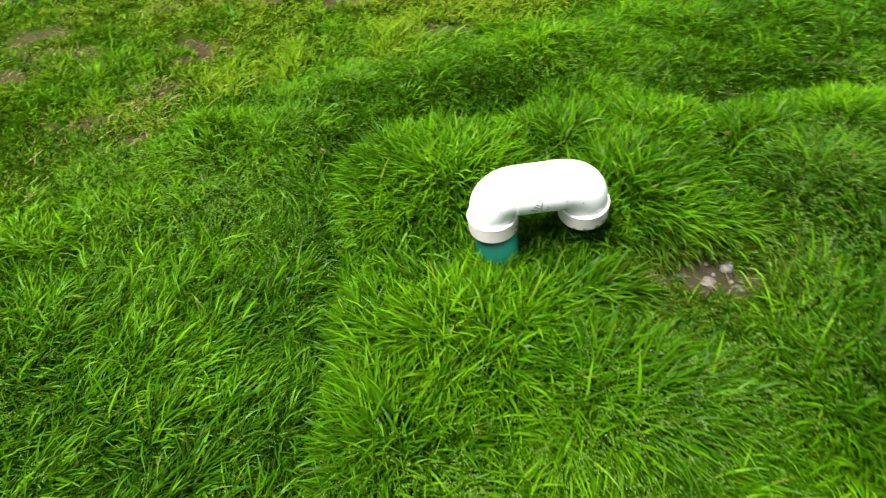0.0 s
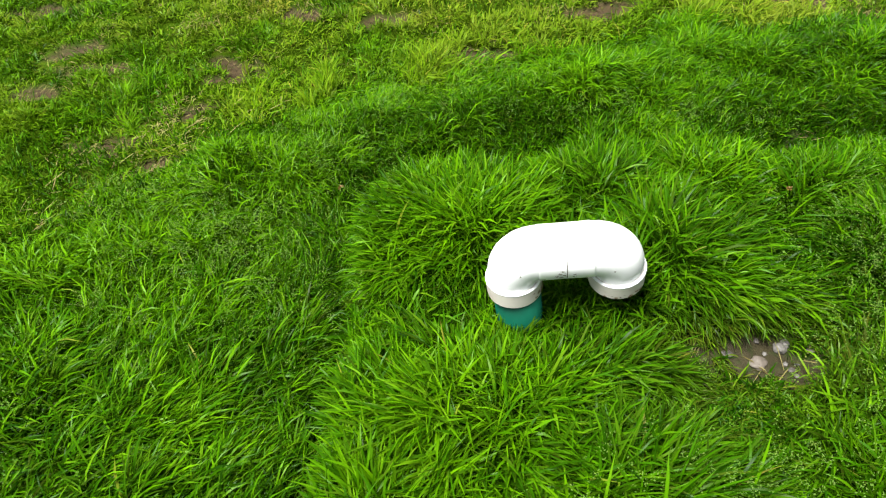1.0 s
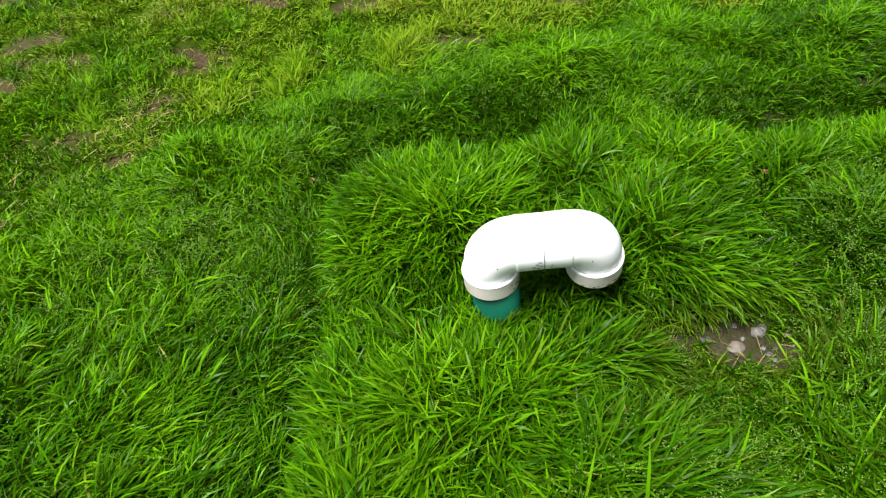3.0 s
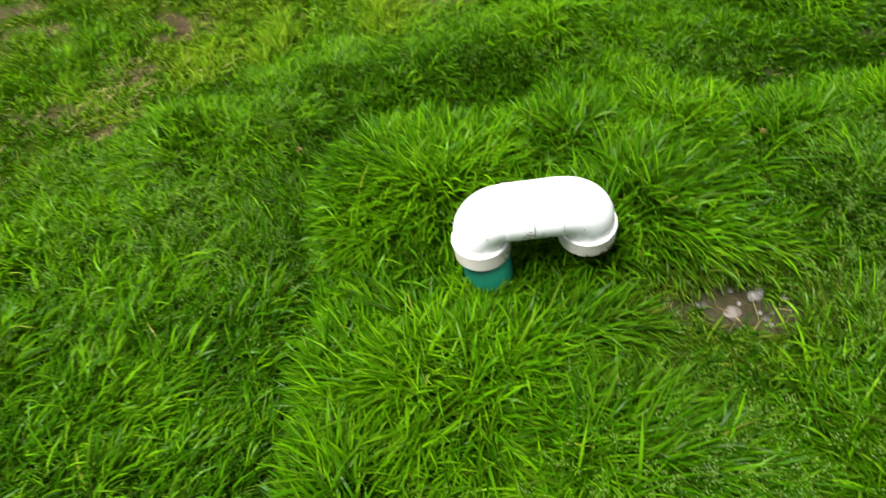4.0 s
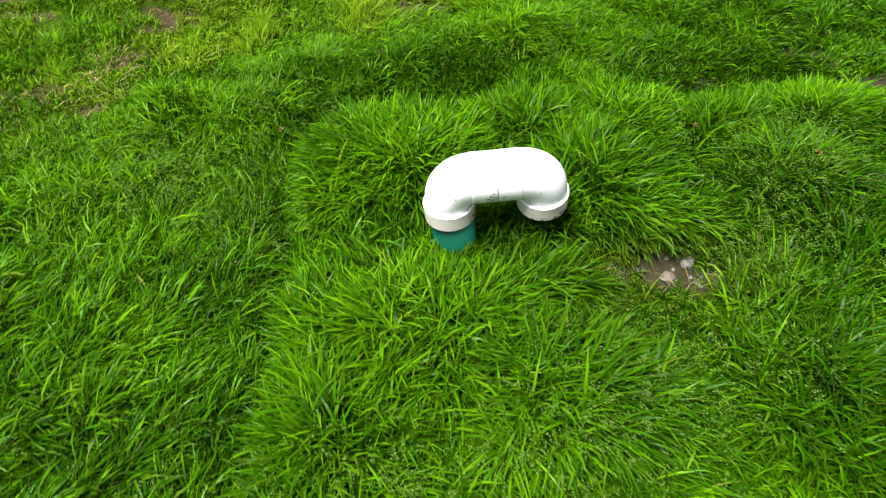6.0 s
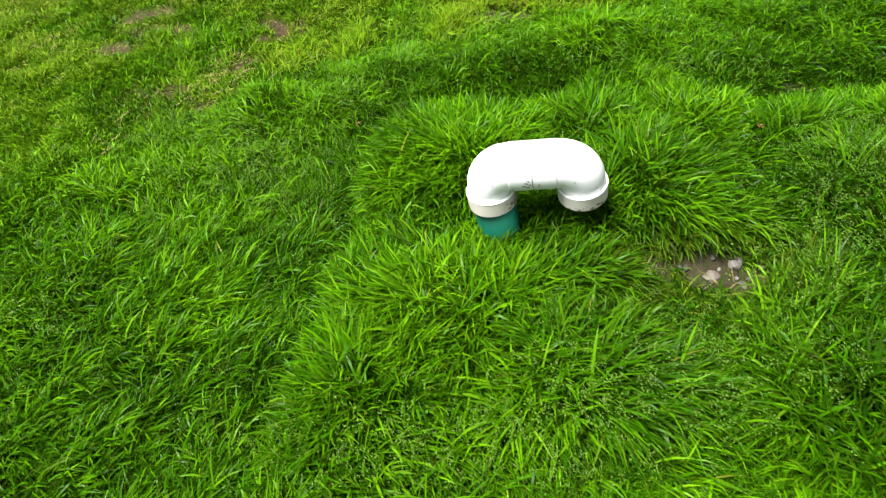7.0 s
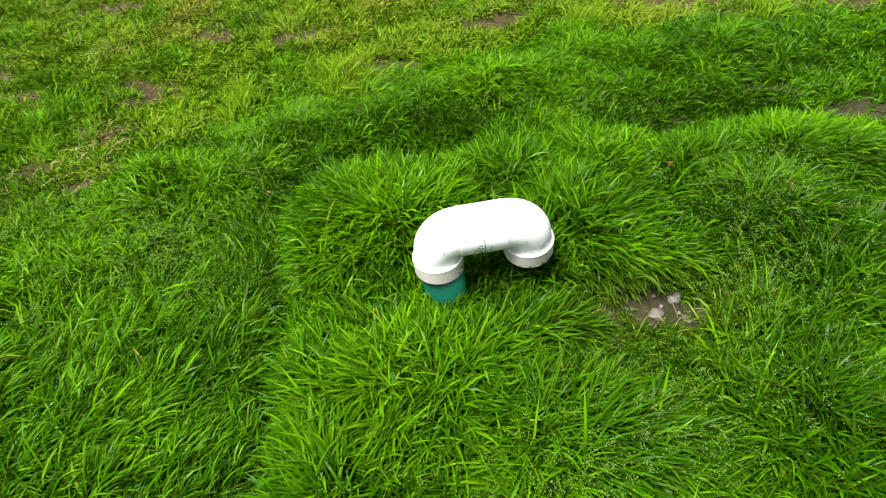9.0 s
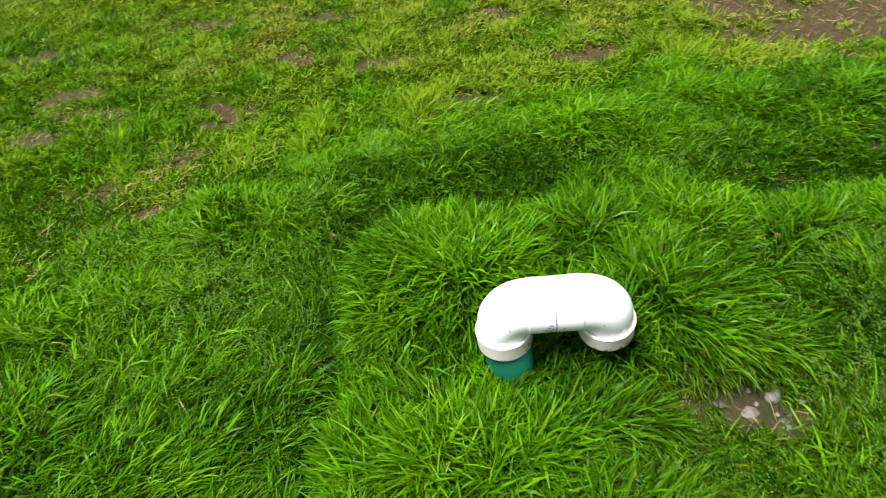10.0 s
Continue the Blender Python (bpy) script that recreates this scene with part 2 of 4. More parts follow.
def tussocks(x, y, size, seed):
    """Small tussocks side by side: the way out of the middle of the one a place belongs to (0 middle, about 1 rim), and a random number of its own."""
    rng = np.random.default_rng(seed)
    jx, jy, own = rng.random((64, 64)), rng.random((64, 64)), rng.random((64, 64))
    x, y = np.asarray(x), np.asarray(y)
    i0, j0 = np.floor(x / size).astype(int), np.floor(y / size).astype(int)
    best, ox, oy, val = np.full(x.shape, 9.0), np.zeros(x.shape), np.zeros(x.shape), np.zeros(x.shape)
    for di in (-1, 0, 1):
        for dj in (-1, 0, 1):
            i, j = i0 + di, j0 + dj
            a, b = i % 64, j % 64
            dx, dy = (x / size - i - jx[a, b]) / 0.62, (y / size - j - jy[a, b]) / 0.62
            d = np.hypot(dx, dy) * (1.25 - 0.5 * own[a, b])
            win = d < best
            best, ox, oy, val = np.where(win, d, best), np.where(win, dx, ox), np.where(win, dy, oy), np.where(win, own[a, b], val)
    return np.minimum(best, 1.6), ox, oy, val


def bare_at(x, y):
    wob = (lattice(x, y, 0.055, 11) - 0.35) * 1.1 + (lattice(x, y, 0.02, 12) - 0.5) * 0.9
    out = np.zeros(np.shape(x))
    for cx, cy, rx, ry, k in BARE:
        d = np.hypot((x - cx) / rx, (y - cy) / ry) + wob
        out = np.maximum(out, k * step(d, 1.35, 0.7))
    return out


def trench_at(x, y, width):
    """The furrow between the clumps and the bank, shallow behind the middle clumps."""
    shallow = step(x, 0.12, 0.24) * (1 - step(x, 0.54, 0.70))
    return np.exp(-(near_line(x, y, TRENCH) / width) ** 2) * (1 - 0.75 * shallow)


def lawn_at(x, y):
    ex, ey = zip(*LAWN_EDGE)
    d = y - np.interp(x, ex, ey) + (lattice(x, y, 0.18, 5) - 0.5) * 0.16
    return step(d, -0.08, 0.10)


def clump_fields(x, y):
    """Strength of the strongest clump at a place, its blade length, and the way outwards from its middle."""
    top, size, ox, oy = np.zeros(len(x)), np.zeros(len(x)), np.zeros(len(x)), np.zeros(len(x))
    for cx, cy, r, length, fan in CLUMPS:
        dx, dy = x - cx, y - cy
        d = np.hypot(dx, dy)
        g = np.exp(-(d / r) ** 2 * 0.8)
        win = g > top
        size = np.where(win, length, size)
        ox, oy = np.where(win, fan * dx / r, ox), np.where(win, fan * dy / r, oy)
        top = np.maximum(top, g)
    return top, size, ox, oy


# deeper green grass, and shade painted in furrow, bank foot and beside riser: centre, half-widths, strength
DEEP_AND_SHADE = [(0.26, -0.36, 0.16, 0.12, 0.16), (0.61, 0.06, 0.10, 0.08, 0.55), (0.40, -0.27, 0.14, 0.08, 0.30), (0.20, -0.11, 0.14, 0.06, 0.40), (0.38, -0.06, 0.26, 0.09, 0.40), (-0.49, 0.13, 0.13, 0.20, 0.62), (-0.42, -0.05, 0.06, 0.22, 0.42), (-0.40, -0.34, 0.05, 0.16, 0.35), (-0.72, -0.42, 0.34, 0.24, 0.22),
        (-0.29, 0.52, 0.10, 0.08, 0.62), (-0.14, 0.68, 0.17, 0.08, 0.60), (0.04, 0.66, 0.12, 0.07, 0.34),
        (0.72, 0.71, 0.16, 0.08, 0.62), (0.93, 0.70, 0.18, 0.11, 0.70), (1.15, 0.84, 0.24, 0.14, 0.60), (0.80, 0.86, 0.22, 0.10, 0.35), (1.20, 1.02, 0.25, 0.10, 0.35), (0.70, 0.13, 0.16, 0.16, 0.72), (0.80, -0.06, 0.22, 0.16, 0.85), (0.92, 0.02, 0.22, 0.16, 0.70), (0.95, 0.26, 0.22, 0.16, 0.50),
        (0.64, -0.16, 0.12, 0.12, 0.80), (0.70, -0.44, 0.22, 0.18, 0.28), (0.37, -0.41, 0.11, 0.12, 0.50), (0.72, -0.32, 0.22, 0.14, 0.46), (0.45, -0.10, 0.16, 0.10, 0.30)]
# paler patches: lusher grass, and light painted on bank shoulder, clump flank and under the pipe
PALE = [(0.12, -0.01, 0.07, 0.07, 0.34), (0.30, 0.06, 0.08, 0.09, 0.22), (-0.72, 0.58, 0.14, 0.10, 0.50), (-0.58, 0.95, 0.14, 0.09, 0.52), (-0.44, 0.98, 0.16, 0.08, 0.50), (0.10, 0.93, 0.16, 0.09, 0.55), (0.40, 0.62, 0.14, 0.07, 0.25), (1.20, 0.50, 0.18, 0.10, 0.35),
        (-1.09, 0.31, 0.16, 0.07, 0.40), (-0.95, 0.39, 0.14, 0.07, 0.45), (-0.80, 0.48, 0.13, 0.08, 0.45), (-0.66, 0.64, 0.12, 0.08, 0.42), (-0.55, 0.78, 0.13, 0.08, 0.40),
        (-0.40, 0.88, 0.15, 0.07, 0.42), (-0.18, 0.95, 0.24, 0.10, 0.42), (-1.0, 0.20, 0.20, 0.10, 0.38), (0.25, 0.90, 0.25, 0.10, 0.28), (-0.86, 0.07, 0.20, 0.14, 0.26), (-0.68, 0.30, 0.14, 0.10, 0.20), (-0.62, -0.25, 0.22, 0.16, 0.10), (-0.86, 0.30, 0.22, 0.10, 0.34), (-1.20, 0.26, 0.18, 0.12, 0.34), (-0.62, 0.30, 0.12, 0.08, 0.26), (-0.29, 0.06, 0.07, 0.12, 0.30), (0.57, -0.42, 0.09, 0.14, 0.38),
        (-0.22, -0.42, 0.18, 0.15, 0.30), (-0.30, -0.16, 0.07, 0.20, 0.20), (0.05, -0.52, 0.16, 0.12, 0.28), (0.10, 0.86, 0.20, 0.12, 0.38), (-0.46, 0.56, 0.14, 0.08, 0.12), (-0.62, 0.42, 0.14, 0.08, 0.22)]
# patches of fine, thin-bladed grass: centre, half-widths, share
FINE = [(-0.64, 0.62, 0.20, 0.13, 0.8), (-0.80, 0.48, 0.18, 0.12, 0.8), (-0.56, 0.16, 0.22, 0.24, 1.0), (-0.85, 0.05, 0.24, 0.20, 0.9), (-0.48, 0.52, 0.24, 0.16, 0.8), (-0.12, 0.72, 0.34, 0.12, 0.6), (-0.90, 0.36, 0.30, 0.15, 0.7),
        (0.76, 0.16, 0.20, 0.20, 0.8), (0.70, -0.16, 0.18, 0.16, 0.8), (0.60, 0.82, 0.45, 0.13, 0.5), (0.40, -0.25, 0.16, 0.11, 0.9), (0.45, -0.46, 0.20, 0.10, 0.6),
        (0.22, -0.56, 0.26, 0.13, 1.0), (-0.10, -0.64, 0.26, 0.10, 0.8)]
# where the backs of the clumps thin out: centre, half-widths, share
THIN = [(-0.20, 0.48, 0.16, 0.09, 0.45), (0.0, 0.48, 0.14, 0.09, 0.55), (0.20, 0.57, 0.16, 0.11, 0.85), (0.38, 0.60, 0.16, 0.11, 0.95), (0.56, 0.58, 0.15, 0.10, 0.95),
        (0.74, 0.52, 0.14, 0.10, 0.85), (0.95, 0.53, 0.18, 0.10, 0.80), (1.20, 0.52, 0.20, 0.12, 0.80), (0.80, 0.30, 0.12, 0.10, 0.50)]
# the lay of the grass outside the clumps: place and the way that the tips point
LAY = [(-0.85, -0.35, 0.85, 0.50), (-0.60, -0.30, 0.80, 0.55), (-0.45, -0.45, 0.80, 0.60), (-0.50, -0.12, 1.0, 0.25), (-0.70, -0.05, 0.45, 0.60), (-0.80, 0.30, -0.40, -0.30),
       (-0.40, -0.62, 0.70, 0.60), (-0.90, -0.60, 0.90, 0.30), (0.66, -0.30, 0.60, 0.75), (0.56, -0.25, 0.60, -0.50), (0.98, 0.45, 0.60, -0.20), (0.80, 0.0, 0.50, -0.40), (0.40, -0.55, 0.50, -0.60)]


# hollows of low growth: centre, half-widths, how much shorter
LOW = [(0.40, -0.085, 0.13, 0.065, 0.68), (0.50, -0.13, 0.14, 0.09, 0.68), (0.62, -0.11, 0.07, 0.08, 0.50), (0.53, -0.02, 0.12, 0.04, 0.25), (0.41, -0.235, 0.17, 0.085, 0.45), (0.62, -0.16, 0.07, 0.10, 0.30)]


def patches(spots, x, y):
    out = np.zeros(np.shape(x))
    for cx, cy, rx, ry, k in spots:
        out = np.maximum(out, k * np.exp(-((x - cx) / rx) ** 2 - ((y - cy) / ry) ** 2))
    return out


def lay_at(x, y):
    """The way that loose grass leans, and how surely."""
    ux, uy = np.zeros(np.shape(x)), np.zeros(np.shape(x))
    total = np.full(np.shape(x), 0.15)
    for cx, cy, dx, dy in LAY:
        w = np.exp(-((x - cx) ** 2 + (y - cy) ** 2) / 0.17 ** 2)
        ux, uy, total = ux + w * dx, uy + w * dy, total + w
    return ux / total, uy / total


def ground_z(x, y):
    x, y = np.asarray(x, float), np.asarray(y, float)
    z = -0.045 * 2.5 * np.tanh(x / 2.5)
    fade = np.exp(-(np.hypot(x, y) / 3.5) ** 2)
    z = z + fade * ((lattice(x, y, 0.35, 1) - 0.5) * 0.05 + (lattice(x, y, 0.10, 2) - 0.5) * 0.022 + (lattice(x, y, 0.03, 3) - 0.5) * 0.008)
    z = z + 0.060 * np.exp(-(near_line(x, y, RIDGE) / 0.17) ** 2) - 0.048 * trench_at(x, y, 0.06)
    lump = tussocks(x, y, 0.27, 73)
    z = z + np.exp(-(near_line(x, y, RIDGE) / 0.17) ** 2) * (0.040 * np.exp(-(lump[0] / 0.55) ** 2) - 0.01) * (0.6 + 0.8 * lump[3])
    shape = np.shape(x)
    top = clump_fields(x.ravel(), y.ravel())[0].reshape(shape)
    z = z + 0.032 * top * step(np.hypot(x - 0.05, y), 0.09, 0.26) - 0.012 * np.minimum(1, bare_at(x, y))
    z = z - 0.008 * np.exp(-((x - 0.14) / 0.08) ** 2 - ((y + 0.03) / 0.06) ** 2)
    z = z - 0.03 * np.exp(-((x + 0.47) / 0.10) ** 2 - ((y - 0.12) / 0.25) ** 2)
    flat = np.exp(-(np.hypot(x - 0.50, y + 0.11) / 0.16) ** 2)
    return z - 0.024 * flat


# ---- mesh helpers ----
def raw_mesh(name, verts, tris, material, smooth=True, dry=None, tone=None):
    me = bpy.data.meshes.new(name)
    me.vertices.add(len(verts))
    me.vertices.foreach_set("co", np.ascontiguousarray(verts, np.float32).ravel())
    me.loops.add(tris.size)
    me.loops.foreach_set("vertex_index", np.ascontiguousarray(tris, np.int32).ravel())
    me.polygons.add(len(tris))
    me.polygons.foreach_set("loop_start", np.arange(0, tris.size, tris.shape[1], dtype=np.int32))
    me.polygons.foreach_set("use_smooth", np.full(len(tris), smooth))
    if dry is not None:
        for key, values in (("dry", dry), ("tone", tone)):
            me.attributes.new(key, "FLOAT", "POINT").data.foreach_set("value", np.ascontiguousarray(values, np.float32))
    me.materials.append(material)
    me.update(calc_edges=True)
    return me


def part(name, bm, material, parent=None, label=""):
    me = bpy.data.meshes.new(name)
    bm.normal_update()
    bm.to_mesh(me)
    bm.free()
    for p in me.polygons:
        p.use_smooth = True
    me.materials.append(material)
    ob = new(name, me)
    ob.parent = parent
    return tagged(ob, label)


def axis_ground():
    """Grid lines: fine in the middle, ever wider out to the horizon."""
    inner = np.concatenate([np.arange(-3.2, -1.401, 0.04), np.arange(-1.4, 1.999, 0.02), np.arange(2.0, 3.2001, 0.04)])
    outer = 3.2 * np.cumprod(np.full(26, 1.28))
    return np.concatenate([-outer[::-1], inner, outer])


gx = axis_ground()
gX, gY = np.meshgrid(gx, gx, indexing="ij")
gZ = ground_z(gX, gY)
nG = len(gx)
idx = np.arange(nG * nG).reshape(nG, nG)
quads = np.stack([idx[:-1, :-1], idx[1:, :-1], idx[1:, 1:], idx[:-1, 1:]], -1).reshape(-1, 4)
ground = new("ground", raw_mesh("ground", np.stack([gX, gY, gZ], -1).reshape(-1, 3), quads, SOIL))
worn_spots = np.clip(1.3 * bare_at(gX, gY), 0, 1).ravel().astype(np.float32)
ground.data.attributes.new("worn", "FLOAT", "POINT").data.foreach_set("value", worn_spots)
ground.data.attributes.new("mown", "FLOAT", "POINT").data.foreach_set("value", lawn_at(gX, gY).ravel().astype(np.float32))
ground.data.attributes.new("sward", "FLOAT", "POINT").data.foreach_set("value", step(np.hypot(gX - 0.1, gY - 0.3), 1.3, 2.2).ravel().astype(np.float32))
tagged(ground, "damp brown soil under a rough lawn", "ground", kind="structure")


# ---- the vent pipe: green riser with two white elbows that make an upturned U ----
R_SOCKET, R_BODY, R_NECK, SPAN, RIM, LIP, AXIS, BEND = 0.0553, 0.0546, 0.0510, 0.209, 0.122, 0.163, 0.2235, 0.050


def turned(profile, matrix, segments=72, closed=True):
    """A ring turned from (radius, height) pairs about z, then moved by the matrix."""
    bm = bmesh.new()
    rings = []
    for r, h in profile:
        rings.append([bm.verts.new(matrix @ Vector((r * math.cos(2 * math.pi * k / segments), r * math.sin(2 * math.pi * k / segments), h))) for k in range(segments)])
    pairs = list(zip(rings, rings[1:])) + ([(rings[-1], rings[0])] if closed else [])
    for a, b in pairs:
        for k in range(segments):
            bm.faces.new((a[k], a[(k + 1) % segments], b[(k + 1) % segments], b[k]))
    bmesh.ops.recalc_face_normals(bm, faces=bm.faces)
    return bm


def socket_profile(h, e=0.001, r=R_SOCKET):
    """Bell end: outer wall with rounded lips and a bore."""
    b, i = 0.0024, 0.0496
    return [(i, 0.0012), (i + 0.0012, 0), (r - e, 0), (r, e), (r, e + 0.001), (r + 0.0002, h * 0.3), (r + 0.0004, h * 0.6), (r + 0.0005, h - b * 2.2), (r + 0.0005, h - b * 1.4), (r - 0.0002, h - b * 0.4), (r - b, h), (i, h)]


def bend_mesh():
    """Elbow body from an upright leg into a level leg; the tight inner side is squeezed to a crease."""
    bm = bmesh.new()
    path = [(Vector((0, 0, LIP - 0.004)), 0.0)]
    for k in range(25):
        a = math.pi / 2 * k / 24
        path.append((Vector((BEND - BEND * math.cos(a), 0, AXIS - BEND + BEND * math.sin(a))), a))
    path.append((Vector((BEND + 0.006, 0, AXIS)), math.pi / 2))
    loops, n = [], 72
    centre = Vector((BEND, 0, AXIS - BEND))
    for p, a in path:
        u, v = Vector((math.cos(a), 0, -math.sin(a))), Vector((0, 1, 0))
        loop = []
        radius = R_NECK + (R_BODY - R_NECK) * math.sin(a) ** 0.7
        for k in range(n):
            f = 2 * math.pi * k / n
            q = p + radius * (math.cos(f) * u + math.sin(f) * v)
            # keep the inside of the turn from folding over itself
            inward = (q - centre).dot(-u)
            if inward < 0.0 and 0.0 < a < math.pi / 2:
                q = q - u * (-inward) * 0.98
            loop.append(bm.verts.new(q))
        loops.append(loop)
    for a, b in zip(loops, loops[1:]):
        for k in range(n):
            bm.faces.new((a[k], a[(k + 1) % n], b[(k + 1) % n], b[k]))
    bmesh.ops.recalc_face_normals(bm, faces=bm.faces)
    return bm


def elbow(parent, place, flip):
    """One white elbow with its two sockets."""
    half = SPAN / 2 - BEND
    body = part("elbow", bend_mesh(), PVC, parent)
    body.matrix_local = place
    upright = turned(socket_profile(LIP - RIM, 0.001, R_SOCKET + 0.0018), Matrix.Translation((0, 0, RIM)))
    part("socket", upright, PVC_SOCKET, body, "cream-stained socket with a rounded lip")
    r = R_SOCKET + 0.0018
    # lip ring in whiter plastic than its socket: a painted sky highlight
    lip = turned([(r - 0.004, LIP - 0.001), (r + 0.0007, LIP - 0.0032), (r + 0.0013, LIP - 0.0022), (r + 0.0010, LIP - 0.0008), (r - 0.0002, LIP + 0.0006), (r - 0.004, LIP + 0.0006)], Matrix.Identity(4))
    part("lip", lip, PVC, body, "rounded lip, white to paint in the sky light")
    level = turned(socket_profile(half, 0.0003), Matrix.Translation((SPAN / 2, 0, AXIS)) @ Matrix.Rotation(-math.pi / 2, 4, "Y"))
    part("socket", level, PVC, body)
    # moulding mark on the flank of the bend
    mark = bmesh.new()
    bmesh.ops.create_uvsphere(mark, u_segments=10, v_segments=6, radius=0.0017)
    side = 1 if flip else -1
    bmesh.ops.translate(mark, verts=mark.verts, vec=(0.0147, side * 0.0533, AXIS - 0.0085))
    part("moulding_mark", mark, GRIME, body)
    return body


vent = new("vent_pipe")
vent.location = (0.007, 0, 0)
tagged(vent, "white plastic U-shaped vent pipe on a green riser in long grass", "pipe")
riser = turned([(0.0470, -0.12), (0.0505, -0.12), (0.0505, RIM + 0.006), (0.0470, RIM + 0.006)], Matrix.Translation((0.004, 0, RIM)) @ Matrix.Rotation(radians(-2.2), 4, "Y") @ Matrix.Translation((0, 0, -RIM)))
part("riser", riser, PVC_GREEN, vent, "teal-green plastic drain pipe")
# the U sits slightly askew on its riser, its free end a little high and turned back
askew = Matrix.Translation((0, 0, RIM)) @ Matrix.Rotation(radians(-1.3), 4, "Y") @ Matrix.Translation((0, 0, -RIM))
elbow(vent, askew, False)
turn_back = Matrix.Translation((SPAN, 0, AXIS)) @ Matrix.Rotation(radians(6), 4, "X") @ Matrix.Translation((0, 0, -AXIS)) @ Matrix.Rotation(math.pi, 4, "Z")
elbow(vent, askew @ turn_back, True)


def joint_grime(start, stop, width):
    """Dirt caught along the underside of the joint between the sockets."""
    bm = bmesh.new()
    rng = random.Random(5)
    rows = []
    for k in range(19):
        a = radians(start + (stop - start) * k / 18)
        w = width * (0.4 + 0.6 * rng.random()) * math.sin(math.pi * (k + 0.6) / 19.2)
        r = R_SOCKET + 0.0007
        c = Vector((SPAN / 2, r * math.cos(a), AXIS + r * math.sin(a)))
        rows.append([bm.verts.new(c + Vector((-w, 0, 0))), bm.verts.new(c + Vector((0, 0.0006 * math.cos(a), 0.0006 * math.sin(a)))), bm.verts.new(c + Vector((w * rng.random(), 0, 0)))])
    for p, q in zip(rows, rows[1:]):
        for j in (0, 1):
            bm.faces.new((p[j], p[j + 1], q[j + 1], q[j]))
    return bm


seam = part("joint_grime", joint_grime(148, 228, 0.0017), GRIME, vent, "dark dirt along the joint")
seam.matrix_local = askew


def flake(centre, u, v, out, size, rng):
    """A small uneven fleck of dirt that hugs the plastic."""
    bm = bmesh.new()
    rim = [bm.verts.new(centre + size * rng.uniform(0.5, 1.1) * (math.cos(k * 0.7) * u + 0.8 * math.sin(k * 0.7) * v)) for k in range(9)]
    mid = bm.verts.new(centre + out * 0.0005)
    for k in range(9):
        bm.faces.new((rim[k], rim[(k + 1) % 9], mid))
    return bm


def joint_specks():
    rng = random.Random(9)
    for x, deg, size in ((0.053, 212, 0.0030), (0.058, 220, 0.0034), (0.154, 213, 0.0028), (0.160, 220, 0.0034), (0.092, 178, 0.0014),
                         (0.095, 193, 0.0012), (0.101, 183, 0.0010), (0.116, 190, 0.0011), (0.121, 197, 0.0010), (0.086, 192, 0.0013)):
        a, r = radians(deg), R_SOCKET + 0.0012
        out = Vector((0, math.cos(a), math.sin(a)))
        ob = part("grime_speck", flake(Vector((x, 0, AXIS)) + r * out, Vector((1, 0, 0)), Vector((0, -math.sin(a), math.cos(a))), out, size, rng), GRIME, vent)
        ob.matrix_local = askew


joint_specks()


def smears():
    """Pale dried mud wiped across the sockets beside the joint."""
    rng = random.Random(17)
    for x, deg, size in ((0.091, 186, 0.0046), (0.096, 180, 0.0032), (0.099, 191, 0.0041), (0.084, 196, 0.0046), (0.092, 201, 0.0054), (0.119, 190, 0.0026), (0.117, 199, 0.0034), (0.060, 207, 0.0040)):
        a, r = radians(deg), R_SOCKET + 0.0008
        out = Vector((0, math.cos(a), math.sin(a)))
        ob = part("mud_smear", flake(Vector((x, 0, AXIS)) + r * out, Vector((1, 0, 0)), Vector((0, -math.sin(a), math.cos(a))), out, size, rng), SMEAR, vent)
        ob.matrix_local = askew


smears()


def rim_specks(place):
    """Dirt on the lower lip of the open socket."""
    rng = random.Random(12)
    for deg, up, size in ((262, 0.005, 0.0034), (270, 0.009, 0.0024), (254, 0.011, 0.0018), (287, 0.006, 0.0026), (278, 0.015, 0.0014)):
        a, r = radians(deg), R_SOCKET + 0.0030
        out = Vector((math.cos(a), math.sin(a), 0))
        ob = part("grime_speck", flake(Vector((SPAN, 0, RIM + up)) + r * out, Vector((-math.sin(a), math.cos(a), 0)), Vector((0, 0, 1)), out, size, rng), GRIME, vent)
        ob.matrix_local = place


def socket_stains():
    """Brown stains low on the sockets, where rain splashes soil up."""
    rng = random.Random(31)
    for x, deg, up, size in ((0, 340, 0.018, 0.0075), (0, 350, 0.012, 0.0080), (0, 352, 0.029, 0.0070), (0, 358, 0.020, 0.0075), (0, 318, 0.010, 0.0050), (0, 327, 0.020, 0.0062), (0, 336, 0.012, 0.0060), (0, 312, 0.027, 0.0028), (0, 344, 0.026, 0.0058),
                             (SPAN, 262, 0.007, 0.0042), (SPAN, 292, 0.008, 0.0060), (SPAN, 304, 0.013, 0.0064), (SPAN, 316, 0.010, 0.0060), (SPAN, 240, 0.006, 0.0036)):
        a, r = radians(deg), R_SOCKET + 0.0036
        out = Vector((math.cos(a), math.sin(a), 0))
        place = askew if x == 0 else free_end
        ob = part("brown_stain", flake(Vector((x, 0, RIM + up)) + r * out, Vector((-math.sin(a), math.cos(a), 0)), Vector((0, 0, 1)), out, size, rng), STAIN, vent, "brown soil stain")
        ob.matrix_local = place


free_end = askew @ turn_back @ Matrix.Rotation(math.pi, 4, "Z") @ Matrix.Translation((-SPAN, 0, 0))
socket_stains()
rim_specks(askew @ turn_back @ Matrix.Rotation(math.pi, 4, "Z") @ Matrix.Translation((-SPAN, 0, 0)))


